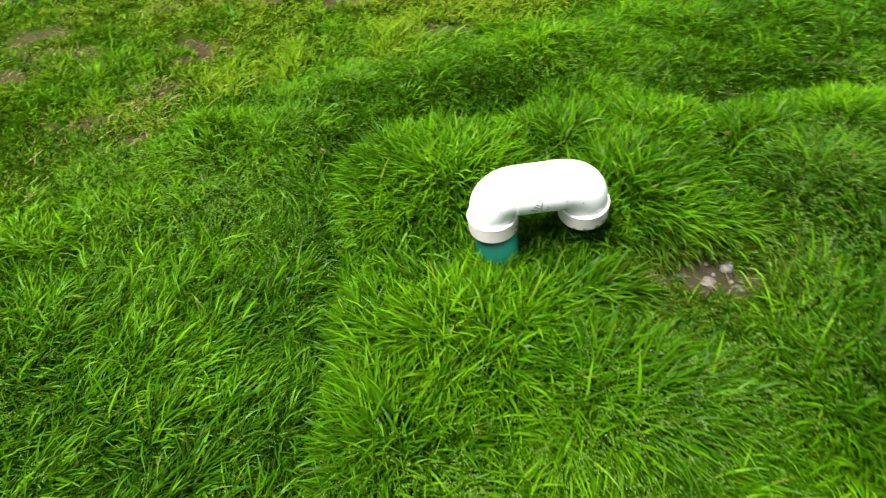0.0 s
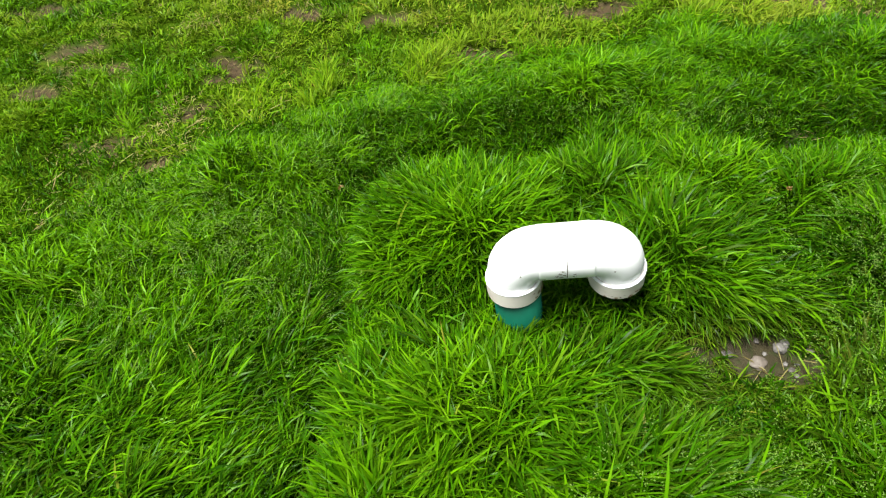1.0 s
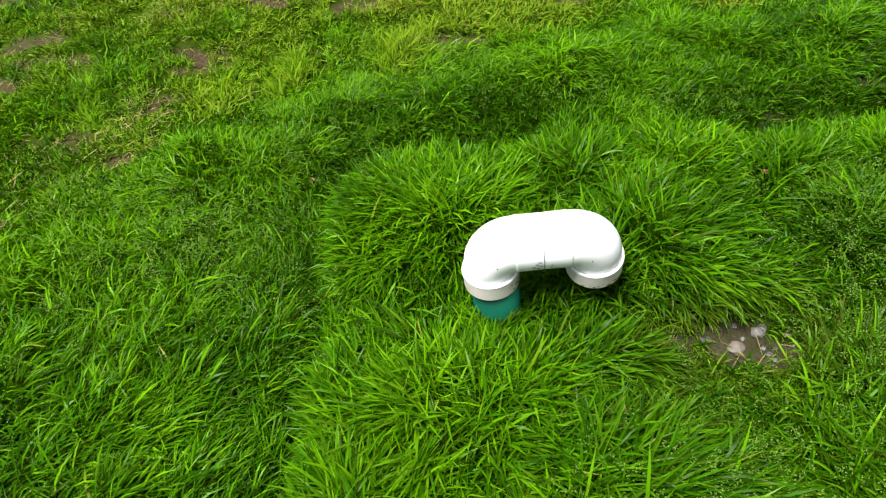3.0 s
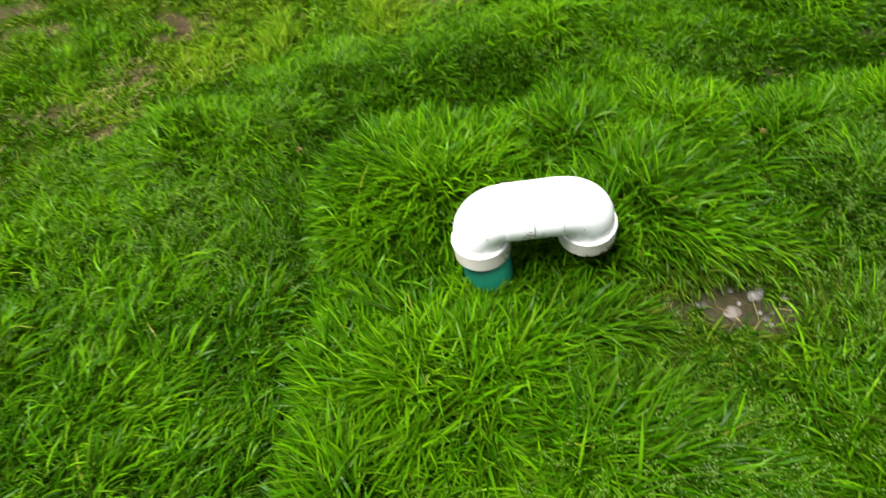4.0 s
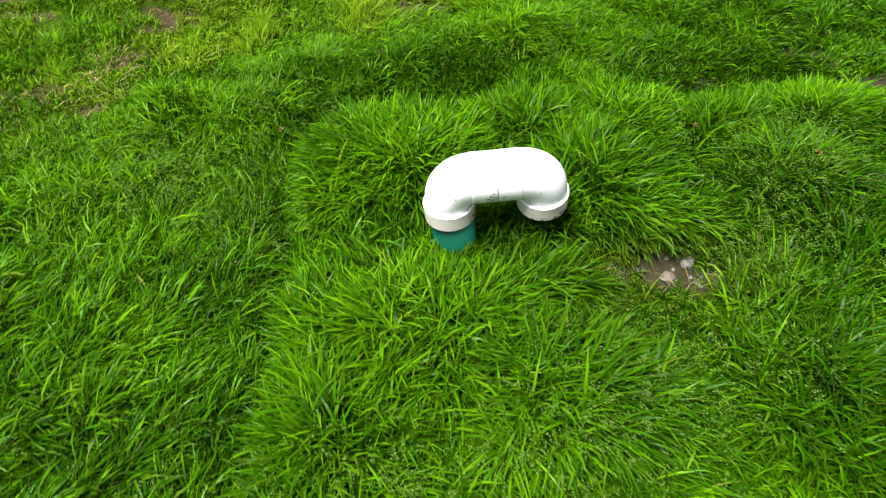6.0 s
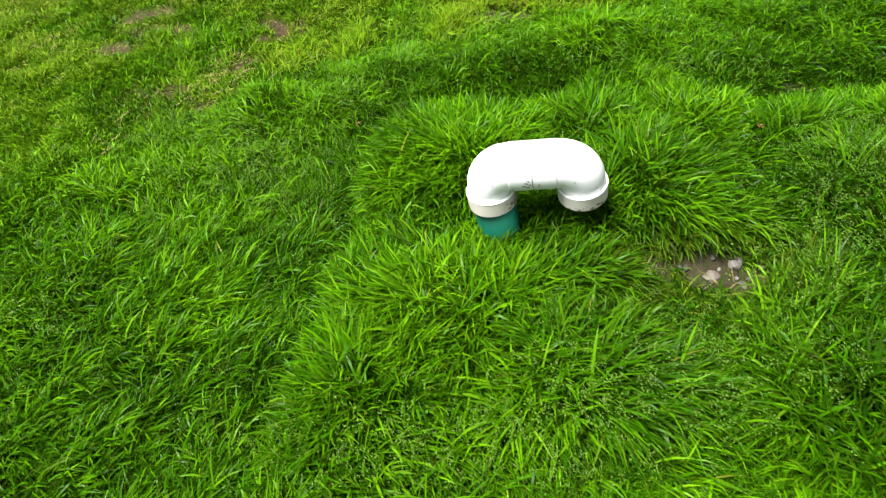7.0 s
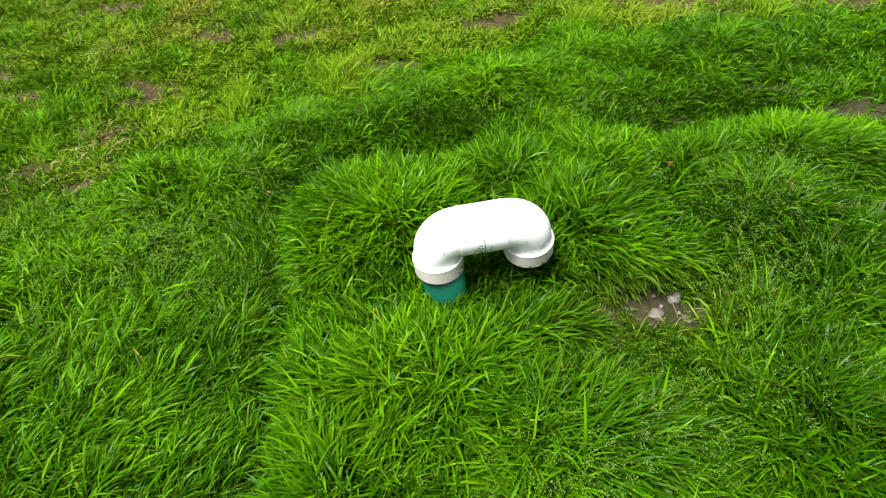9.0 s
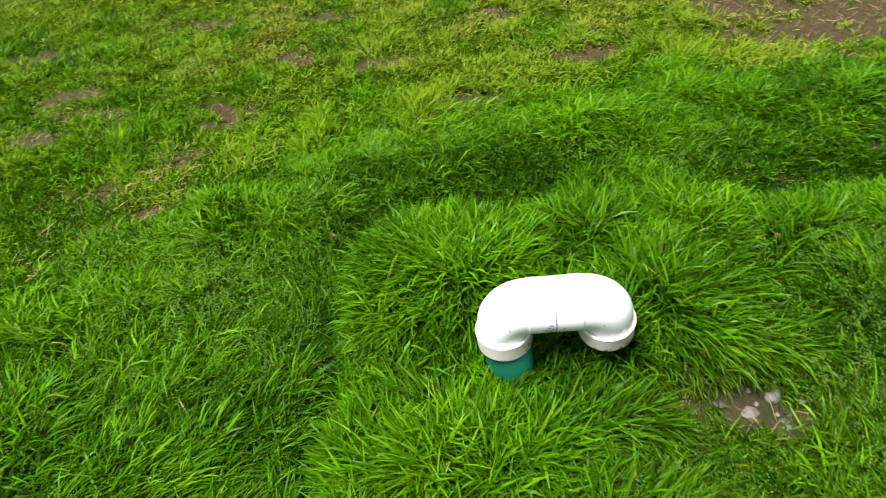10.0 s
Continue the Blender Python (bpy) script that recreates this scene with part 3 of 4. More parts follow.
# ---- stones on the muddy spot ----
def stone(x, y, size, flat, material, label, seed, sink=0.35):
    rng = random.Random(seed)
    bm = bmesh.new()
    bmesh.ops.create_icosphere(bm, subdivisions=3, radius=0.5)
    for v in bm.verts:
        k = 1 + 0.40 * noise.noise(v.co * 2.6 + Vector((seed * 3.1, 0, 0))) + 0.12 * noise.noise(v.co * 7 + Vector((0, seed * 1.7, 0)))
        v.co = Vector((v.co.x * k * 1.15, v.co.y * k, v.co.z * k * flat)) * size
    bmesh.ops.rotate(bm, verts=bm.verts, cent=(0, 0, 0), matrix=Matrix.Rotation(rng.uniform(0, 6), 3, "Z"))
    ob = part("stone", bm, material, None, label)
    ob.location = (x, y, float(ground_z(x, y)) + size * flat * (0.5 - sink))
    return tagged(ob, category="stone", group="stones on the mud")


stone(0.500, -0.107, 0.033, 0.42, STONE_TAN, "flat tan stone half sunk in mud", 1)
stone(0.553, -0.074, 0.024, 0.80, STONE_PALE, "rough pale whitish stone on mud", 2, 0.2)
stone(0.566, -0.064, 0.019, 0.7, STONE_PALE, "rough pale whitish stone on mud", 3, 0.2)
stone(0.519, -0.086, 0.010, 0.8, STONE_PALE, "small pale pebble on mud", 4)
stone(0.553, -0.112, 0.010, 0.7, STONE_PALE, "small pale pebble on mud", 5)
stone(0.562, -0.147, 0.010, 0.7, STONE_PALE, "small pale pebble on mud", 6, 0.2)
stone(0.606, -0.086, 0.018, 0.4, STONE_GREY, "small grey pebble on mud", 7)
stone(0.507, -0.060, 0.012, 0.7, STONE_GREY, "small grey pebble on mud", 8)
stone(0.440, -0.090, 0.020, 0.5, STONE_GREY, "small grey pebble on mud", 9)
stone(0.560, -0.128, 0.012, 0.5, STONE_GREY, "small grey pebble on mud", 10)
stone(0.575, -0.115, 0.010, 0.6, STONE_PALE, "small pale pebble on mud", 11)


tagged(stone(-1.92, 1.82, 0.030, 0.5, STONE_TAN, "small pale tan stone on worn turf", 12), group="stones on the lawn")


# ---- withered flower heads in the grass ----
def flower(x, y, height, seed):
    rng = random.Random(seed)
    base = new("withered_flower")
    base.location = (x, y, float(ground_z(x, y)))
    tagged(base, "small withered orange-brown flower head among grass", "flower", "withered flowers")
    lean = Vector((rng.uniform(-0.02, 0.02), rng.uniform(-0.02, 0.02), height))
    bm = bmesh.new()
    rings = []
    for k in range(5):
        s = k / 4
        p = Vector((lean.x * s * s, lean.y * s * s, height * s))
        rings.append([bm.verts.new(p + Vector((0.0012 * math.cos(a), 0.0012 * math.sin(a), 0))) for a in (0, 1.57, 3.14, 4.71)])
    for a, b in zip(rings, rings[1:]):
        for k in range(4):
            bm.faces.new((a[k], a[(k + 1) % 4], b[(k + 1) % 4], b[k]))
    part("stem", bm, GRASS_LONG, base)
    bm = bmesh.new()
    for k in range(16):
        a, up = rng.uniform(0, 6.28), rng.uniform(0.1, 1.3)
        d = Vector((math.cos(a) * math.cos(up), math.sin(a) * math.cos(up), math.sin(up)))
        w = Vector((-math.sin(a), math.cos(a), 0)) * 0.0022
        l = rng.uniform(0.007, 0.011)
        p = [lean, lean + d * l * 0.6 + w, lean + d * l + Vector((0, 0, -0.001)), lean + d * l * 0.6 - w]
        bm.faces.new([bm.verts.new(q) for q in p])
    part("petals", bm, PETAL, base, "orange-brown withered petals")


flower(0.672, 0.275, 0.095, 1)
flower(0.850, 0.070, 0.12, 2)
flower(-0.420, 0.405, 0.10, 3)


# ---- grass ----
def blades(name, x, y, length, width, way, tilt, bend, dry, segs, material, rng, lift=0.0, tone=None):
    """Many blades in one mesh: each a tapered strip that leaves the ground at `tilt` and curves by `bend` towards `way`."""
    n = len(x)
    z = ground_z(x, y) - 0.004 + lift
    s_mid = (np.arange(segs) + 0.5) / segs
    theta = np.minimum(tilt[:, None] + bend[:, None] * s_mid[None, :] ** 1.4, 2.6)
    run = np.concatenate([np.zeros((n, 1)), np.cumsum(np.sin(theta), 1)], 1) * (length / segs)[:, None]
    rise = np.concatenate([np.zeros((n, 1)), np.cumsum(np.cos(theta), 1)], 1) * (length / segs)[:, None]
    wx, wy = np.cos(way), np.sin(way)
    swerve = rng.normal(0, 0.11, n)[:, None] * (np.linspace(0, 1, segs + 1)[None, :] ** 2) * length[:, None]
    cx = x[:, None] + run * wx[:, None] - swerve * wy[:, None]
    cy = y[:, None] + run * wy[:, None] + swerve * wx[:, None]
    cz = z[:, None] + np.maximum(rise, 0.006)
    cz[:, 0] = z
    roll = rng.normal(0, 0.7, n)
    sx, sy, sz = -wy * np.cos(roll), wx * np.cos(roll), np.sin(roll)
    taper = np.interp(np.linspace(0, 1, segs + 1), [0, 0.3, 0.6, 0.85, 1], [0.65, 1.0, 1.0, 0.82, 0.0])
    half = 0.5 * width[:, None] * taper[None, :-1]
    nv = 2 * segs + 1
    v = np.empty((n, nv, 3), np.float32)
    for c, (mid, side) in enumerate(((cx, sx), (cy, sy), (cz, sz))):
        v[:, 0:2 * segs:2, c] = mid[:, :-1] - half * side[:, None]
        v[:, 1:2 * segs:2, c] = mid[:, :-1] + half * side[:, None]
        v[:, -1, c] = mid[:, -1]
    tri = []
    for k in range(segs - 1):
        a = 2 * k
        tri += [(a, a + 1, a + 3), (a, a + 3, a + 2)]
    tri.append((2 * segs - 2, 2 * segs - 1, 2 * segs))
    tris = (np.arange(n)[:, None, None] * nv + np.array(tri)[None]).reshape(-1, 3)
    return new(name, raw_mesh(name, v.reshape(-1, 3), tris, material, True, np.repeat(dry, nv), np.repeat(rng.random(n) if tone is None else tone, nv)))


def scatter(rng, n, box):
    return rng.uniform(box[0], box[1], n), rng.uniform(box[2], box[3], n)


def clear_of_pipe(x, y):
    return np.hypot(x - 0.010, y) > 0.055


def in_view(x, y):
    """The wedge of ground that the walk looks over."""
    ragged = 0.35 * lattice(x, y, 0.22, 61) + 0.5 * lattice(x, y, 0.0031, 62) ** 2
    return (y < 2.55 + ragged) & (y > -0.95 + 0.4 * (0.6 - ragged)) & (x > -0.95 - ragged - 0.62 * (y + 0.95)) & (x < 0.75 + ragged + 0.62 * (y + 0.95))


def tufts(rng, n, box, per, spread):
    """Grass grows in small tufts: roots in tight groups. Gives the blades' roots, each one's place from its tuft's middle, and the tuft's number."""
    tx, ty = scatter(rng, n, box)
    count = rng.poisson(per, n) + 4
    which = np.repeat(np.arange(n), count)
    dx, dy = rng.normal(0, spread, len(which)), rng.normal(0, spread, len(which))
    return tx[which] + dx, ty[which] + dy, dx / spread, dy / spread, which


def rough_grass():
    """Unmown grass: fanning clumps round the pipe, the bank behind it and the strip beside it."""
    rng = np.random.default_rng(21)
    n0 = 22500
    x, y, dx, dy, which = tufts(rng, n0, (-2.4, 2.0, -0.95, 1.4), 22, 0.010)
    vigour, shade, lean0 = rng.uniform(0.72, 1.14, n0)[which], rng.random(n0)[which], rng.normal(0, 0.42, n0)[which]
    lawn, bare = lawn_at(x, y), bare_at(x, y)
    top, size, ox, oy = clump_fields(x, y)
    far = step(np.hypot(x, y), 1.1, 1.9)
    trench = trench_at(x, y, 0.045)
    p = (1 - lawn) * (1 - 0.97 * bare) * (1 - 0.5 * trench) * (1 - 0.5 * far) * (1 - 0.35 * step(top, 0.3, 0.6))
    keep = (shade * 0.5 + 0.5 * rng.random(len(x)) < p) & in_view(x, y) & clear_of_pipe(x, y)
    x, y, dx, dy, vigour, shade, lean0, top, size, ox, oy, trench, far = (a[keep] for a in (x, y, dx, dy, vigour, shade, lean0, top, size, ox, oy, trench, far))
    n = len(x)
    tuft = lattice(x, y, 0.09, 7)
    ridge = np.exp(-(near_line(x, y, RIDGE) / 0.17) ** 2)
    thin = patches(THIN, x, y)
    fine = np.maximum(patches(FINE, x, y) * (1 - step(top, 0.35, 0.65)), 0.55 * thin)
    fine_blade = rng.random(n) < fine
    flow = (1 - step(y, 0.30, 0.55)) * (1 - 0.8 * step(x, 0.30, 0.55))   # before the bank the blades are longer and lie over together
    length = 0.068 + 0.055 * (tuft - 0.4) + 0.03 * step(top, 0.1, 0.4) + 0.042 * flow + 0.034 * step(x, 0.52, 0.72) * (1 - step(y, 0.35, 0.55))
    length = np.maximum(length, size * (0.52 + 0.34 * top))
    length = np.maximum(length, 0.085 * ridge * (0.7 + 0.6 * tuft) * (1 - 0.45 * step(-x, 0.15, 0.45)))
    # away from the big clumps the sward stands in small domed tussocks
    td, tx, ty, own = tussocks(x, y, 0.125, 71)
    loose_part = 1 - step(top, 0.25, 0.6)
    ld, lx0, ly0, _ = tussocks(x, y, 0.27, 73)
    mound = ridge * np.exp(-(ld / 0.55) ** 2)
    length *= 1 + (0.18 - 0.13 * step(-x, 0.15, 0.45)) * mound - 0.12 * ridge
    length *= 1 + loose_part * (0.42 * np.exp(-(td / 0.6) ** 2) - 0.26 + 0.25 * (own - 0.5)) * (1 - 0.5 * flow)
    length *= 0.95 * (1 - 0.5 * trench) * vigour * rng.uniform(0.55, 1.08, n)
    length *= 0.64 + 0.36 * step(np.hypot(x + 0.005, y + 0.05), 0.05, 0.17)
    length = np.where(fine_blade, np.minimum(length, rng.uniform(0.03, 0.075, n)), length)
    length *= 1 - 0.35 * np.exp(-((x + 0.02) / 0.06) ** 2 - ((y + 0.27) / 0.05) ** 2)   # the parted heart of the front clump
    low = patches(LOW, x, y)
    edge = np.exp(-(near_line(x, y, LAWN_EDGE) / 0.14) ** 2) * step(-x, 0.05, 0.4)
    length *= (1 - low) * (1 - 0.4 * edge) * (1 - 0.48 * thin)
    # the way each blade leans: out of its clump, else with the lay of the sward, and a little out of its tuft
    swirl = (lattice(x, y, 0.22, 31) - 0.5) * 4.0 + np.where(x < -0.3, 0.7, -0.5) + lean0
    ux, uy = lay_at(x, y)
    sure = np.clip(np.hypot(ux, uy), 0, 1)
    loose = (0.19 + 0.18 * (1 - top)) * (1 - 0.35 * sure) + 0.45 * fine_blade
    drift = (1 - top) * 0.55 * (1 - sure)
    lx = np.cos(swirl) * drift + (1 - top) * 0.95 * ux + ox * top * 1.3 + 0.5 * tx * loose_part * (1 - 0.6 * sure) + 0.35 * ridge * lx0 + 0.25 * dx + rng.normal(0, 1, n) * loose
    ly = np.sin(swirl) * drift + (1 - top) * 0.95 * uy + oy * top * 1.3 + 0.5 * ty * loose_part * (1 - 0.6 * sure) + 0.35 * ridge * ly0 + 0.25 * dy + rng.normal(0, 1, n) * loose
    way = np.arctan2(ly, lx)
    pull = np.clip(np.hypot(lx, ly), 0, 1.3)
    tilt = np.abs(rng.normal(0.05, 0.16, n)) + 0.36 * pull
    bend = rng.uniform(0.9, 3.0, n) * (0.6 + 0.4 * pull) * (1 - 0.2 * step(top, 0.3, 0.6))
    width = rng.uniform(0.0019, 0.0048, n) * np.clip(length / 0.10, 0.7, 1.15) * (1 - 0.40 * fine_blade) * (1 + 0.5 * far) * (1 + 0.15 * step(top, 0.3, 0.5))
    dry = np.clip(rng.normal(0.0, 0.05, n), 0, 1) + (rng.random(n) < 0.0015) * 0.4
    dry = np.clip(dry + 0.26 * low, 0, 1)
    deep = patches(DEEP_AND_SHADE, x, y)
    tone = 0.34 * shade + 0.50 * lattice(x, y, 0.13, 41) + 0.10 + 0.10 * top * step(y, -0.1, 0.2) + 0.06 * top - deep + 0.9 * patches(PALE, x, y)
    # lit tops put into the colour: tussock and mound crowns paler, rims darker
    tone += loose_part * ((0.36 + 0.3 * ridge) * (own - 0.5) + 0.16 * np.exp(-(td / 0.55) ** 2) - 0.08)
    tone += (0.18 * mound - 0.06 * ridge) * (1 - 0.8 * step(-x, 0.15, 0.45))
    tone += rng.normal(0.03, 0.20, n) * loose_part + 0.06 * step(y, 0.3, 0.6)
    tone = np.clip(tone + 0.05 * fine_blade + 0.5 * (fine_blade & (rng.random(n) < 0.16)) + 0.22 * step(-x, 0.5, 0.8) * step(y, 0.0, 0.3), 0, 1)
    # painted highlights: in the darker patches random single blades get a lit tone
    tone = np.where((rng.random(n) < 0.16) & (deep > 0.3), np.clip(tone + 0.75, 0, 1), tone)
    near = (y < 0.1) & ~fine_blade
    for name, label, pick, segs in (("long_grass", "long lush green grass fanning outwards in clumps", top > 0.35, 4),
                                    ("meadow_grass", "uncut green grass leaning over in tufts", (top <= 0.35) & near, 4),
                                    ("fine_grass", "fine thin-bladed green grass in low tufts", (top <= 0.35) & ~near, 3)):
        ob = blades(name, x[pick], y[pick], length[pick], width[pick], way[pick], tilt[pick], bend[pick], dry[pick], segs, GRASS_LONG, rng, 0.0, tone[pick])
        tagged(ob, label, "grass", kind="stuff")


LAWN_TUFTS = [(-1.58, 1.335, 0.11), (-0.888, 1.286, 0.065), (-1.235, 1.155, 0.11), (-1.13, 0.91, 0.08), (-1.39, 0.834, 0.11), (-1.54, 1.62, 0.12), (-0.624, 1.54, 0.08), (-1.75, 1.25, 0.12), (-2.0, 1.75, 0.16),
              (-1.95, 1.40, 0.14), (-1.16, 1.03, 0.12), (-1.32, 1.24, 0.14), (-0.88, 1.36, 0.075), (-1.72, 1.58, 0.15), (-1.30, 0.90, 0.09), (-1.55, 1.14, 0.10), (-0.45, 1.20, 0.10), (0.25, 1.62, 0.10), (-0.15, 1.85, 0.12), (-1.05, 1.75, 0.10), (-0.60, 1.60, 0.09)]


def lawn_grass():
    """Shorter, yellower turf with worn spots."""
    rng = np.random.default_rng(22)
    n0 = 20500
    x, y, dx, dy, which = tufts(rng, n0, (-3.1, 2.6, -0.2, 3.3), 24, 0.013)
    vigour, fair, hue = rng.uniform(0.5, 1.2, n0)[which], rng.random(n0)[which], rng.normal(0, 0.24, n0)[which]
    lawn, bare = lawn_at(x, y), bare_at(x, y)
    tuft, patch = lattice(x, y, 0.11, 8), lattice(x, y, 0.3, 9)
    p = lawn * (1 - 0.94 * bare) * (0.42 + 0.5 * tuft)
    keep = (0.5 * fair + 0.5 * rng.random(len(x)) < p) & in_view(x, y)
    x, y, dx, dy, vigour, hue, bare, tuft, patch = (a[keep] for a in (x, y, dx, dy, vigour, hue, bare, tuft, patch))
    n = len(x)
    length = (1 - 0.45 * bare) * (0.027 + 0.046 * tuft * patch + 0.010 * patch) * vigour * rng.uniform(0.6, 1.2, n)
    td, tx, ty, own = tussocks(x, y, 0.10, 72)
    length *= 1 + 0.7 * np.exp(-(near_line(x, y, LAWN_EDGE) / 0.16) ** 2)
    length *= 1.05 + 0.35 * np.exp(-(td / 0.6) ** 2) - 0.18 + 0.35 * (own - 0.5)
    rich = np.zeros(n)
    for cx, cy, r in LAWN_TUFTS:
        rich = np.maximum(rich, np.exp(-((x - cx) ** 2 + (y - cy) ** 2) / r ** 2))
    # broader greener patches
    rich = np.maximum(rich, 0.5 * step(lattice(x, y, 0.30, 18), 0.52, 0.78) * (1 - bare))
    length = np.maximum(length, 0.072 * rich * vigour * rng.uniform(0.6, 1.1, n))
    swirl = (lattice(x, y, 0.15, 33) - 0.5) * 6.0
    way = np.arctan2(0.3 * np.sin(swirl) + 0.45 * ty + 0.3 * dy + rng.normal(0, 0.4, n), 0.3 * np.cos(swirl) + 0.45 * tx + 0.3 * dx + rng.normal(0, 0.4, n))
    tilt, bend = np.abs(rng.normal(0.5, 0.3, n)), rng.uniform(0.4, 1.9, n)
    stout = rng.random(n) < 0.12
    width = np.where(stout, rng.uniform(0.0050, 0.0072, n), rng.uniform(0.0022, 0.0046, n))
    yellow = step(lattice(x, y, 0.26, 14), 0.45, 0.85) * step(y, 0.9, 1.5) * (1 - 0.75 * step(-x, 0.95, 1.4))
    dry = np.clip(rng.normal(0.05, 0.07, n) + 0.12 * step(y, 0.8, 1.6) + 0.40 * yellow + 0.12 * (own - 0.4) + (rng.random(n) < 0.02) * 0.6 + 0.25 * bare, 0, 1) * (1 - 0.9 * rich)
    # stout blades carry painted glints: their tone is raised
    tone = 0.55 + 0.4 * tuft + 0.3 * (own - 0.5) - 0.80 * rich - 0.12 * step(-x, 1.0, 1.6) + 0.16 * np.exp(-(near_line(x, y, LAWN_EDGE) / 0.25) ** 2) + hue + 0.35 * stout + rng.normal(0.16, 0.22, n)
    lush = rich > 0.42 + 0.5 * (rng.random(n) - 0.5)
    for name, label, pick, material, shift in (("lawn_grass", "short yellowish-green worn lawn grass", ~lush, GRASS_LAWN, 0.0), ("lawn_tufts", "deep green taller tufts in worn lawn", lush, GRASS_LONG, 0.42)):
        ob = blades(name, x[pick], y[pick], length[pick], width[pick], way[pick], tilt[pick], bend[pick], dry[pick], 2, material, rng, 0.0, np.clip(tone[pick] + shift, 0, 1))
        tagged(ob, label, "grass", kind="stuff")


def outer_grass():
    """Turf all round the part that the walk looks over."""
    rng = np.random.default_rng(23)
    r, a = 6.5 * rng.random(120000) ** 0.62, rng.uniform(-math.pi, math.pi, 120000)
    x, y = r * np.cos(a), r * np.sin(a)
    keep = ~in_view(x, y) & (bare_at(x, y) < 0.5) & (rng.random(len(x)) < 1.0 - 0.6 * step(r, 4.0, 6.4))
    x, y = x[keep], y[keep]
    n = len(x)
    lawn = lawn_at(x, y)
    length = (0.075 - 0.035 * lawn + 0.06 * lattice(x, y, 0.3, 9)) * rng.uniform(0.6, 1.2, n)
    width, way, tilt, bend = rng.uniform(0.005, 0.010, n), rng.uniform(-3.1, 3.1, n), np.abs(rng.normal(0.4, 0.3, n)), rng.uniform(0.4, 1.8, n)
    dry = np.clip(rng.normal(0.03, 0.06, n) + lawn * (0.16 + 0.34 * step(lattice(x, y, 0.26, 14), 0.45, 0.85)), 0, 1)
    own = tussocks(x, y, 0.16, 74)[3]
    for name, label, pick, material in (("outer_grass", "rough green uncut grass", lawn < 0.5, GRASS_LONG), ("outer_lawn", "yellowish-green worn lawn", lawn >= 0.5, GRASS_LAWN)):
        tone = np.clip(0.45 * own[pick] + 0.4 * lattice(x[pick], y[pick], 0.13, 41) - 0.12 + 0.28 * lawn[pick] - 0.5 * step(lattice(x[pick], y[pick], 0.30, 18), 0.52, 0.78) * lawn[pick], 0, 1)
        ob = blades(name, x[pick], y[pick], length[pick], width[pick], way[pick], tilt[pick], bend[pick], dry[pick], 2, material, rng, 0.0, tone)
        tagged(ob, label, "grass", kind="stuff")


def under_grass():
    """Short dense growth below the long blades, so that little soil shows; its dark tone paints shade into the gaps."""
    rng = np.random.default_rng(24)
    x, y = scatter(rng, 45000, (-2.7, 2.4, -0.95, 2.4))
    nx, ny = scatter(rng, 70000, (-1.5, 1.2, -0.95, 0.75))
    x, y = np.concatenate([x, nx]), np.concatenate([y, ny])
    p = (1 - 0.5 * lawn_at(x, y)) * (1 - np.minimum(1, 1.1 * bare_at(x, y)))
    keep = (rng.random(len(x)) < p) & in_view(x, y) & clear_of_pipe(x, y)
    x, y = x[keep], y[keep]
    n = len(x)
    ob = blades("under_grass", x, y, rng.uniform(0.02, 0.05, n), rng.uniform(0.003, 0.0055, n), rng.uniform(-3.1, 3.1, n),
                np.abs(rng.normal(0.3, 0.3, n)), rng.uniform(0.2, 1.2, n), np.clip(rng.normal(0.0, 0.03, n), 0, 1), 2, GRASS_LONG, rng, 0.0, np.clip(rng.uniform(0.0, 0.11, n) + 0.08 * step(y, 0.35, 0.6) * (1 - step(x, 0.1, 0.4)) - 0.4 * patches(DEEP_AND_SHADE, x, y), 0, 1))
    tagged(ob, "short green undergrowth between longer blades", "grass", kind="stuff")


def leaves(name, x, y, z, size, slim, material, rng, label, category):
    """Small pointed leaves, each a folded diamond."""
    n = len(x)
    az, up, roll = rng.uniform(-3.14, 3.14, n), rng.normal(0.15, 0.5, n), rng.normal(0, 0.5, n)
    d = np.stack([np.cos(az) * np.cos(up), np.sin(az) * np.cos(up), np.sin(up)], 1)
    w = np.stack([-np.sin(az) * np.cos(roll), np.cos(az) * np.cos(roll), np.sin(roll)], 1)
    p = np.stack([x, y, z], 1)
    s, h = size[:, None], (size * slim)[:, None]
    drop = np.array([0, 0, 1.0])[None] * s * 0.12
    v = np.stack([p, p + d * s * 0.5 + w * h + drop, p + d * s, p + d * s * 0.5 - w * h + drop], 1)
    tris = (np.arange(n)[:, None, None] * 4 + np.array([(0, 1, 2), (0, 2, 3)])[None]).reshape(-1, 3)
    dry = np.repeat(np.clip(rng.normal(0.03, 0.06, n), 0, 1), 4)
    ob = new(name, raw_mesh(name, v.reshape(-1, 3), tris, material, False, dry, np.repeat(rng.random(n), 4)))
    return tagged(ob, label, category, kind="stuff")


# patches of small-leaved weed: centre, half-widths, height
WEEDS = [(0.76, 0.105, 0.18, 0.15, 0.075), (0.722, -0.176, 0.13, 0.12, 0.065), (0.347, -0.261, 0.12, 0.08, 0.05), (0.456, -0.477, 0.16, 0.08, 0.06),
         (0.20, -0.56, 0.18, 0.08, 0.075), (-0.112, -0.634, 0.16, 0.07, 0.08), (0.946, 0.206, 0.16, 0.16, 0.075)]


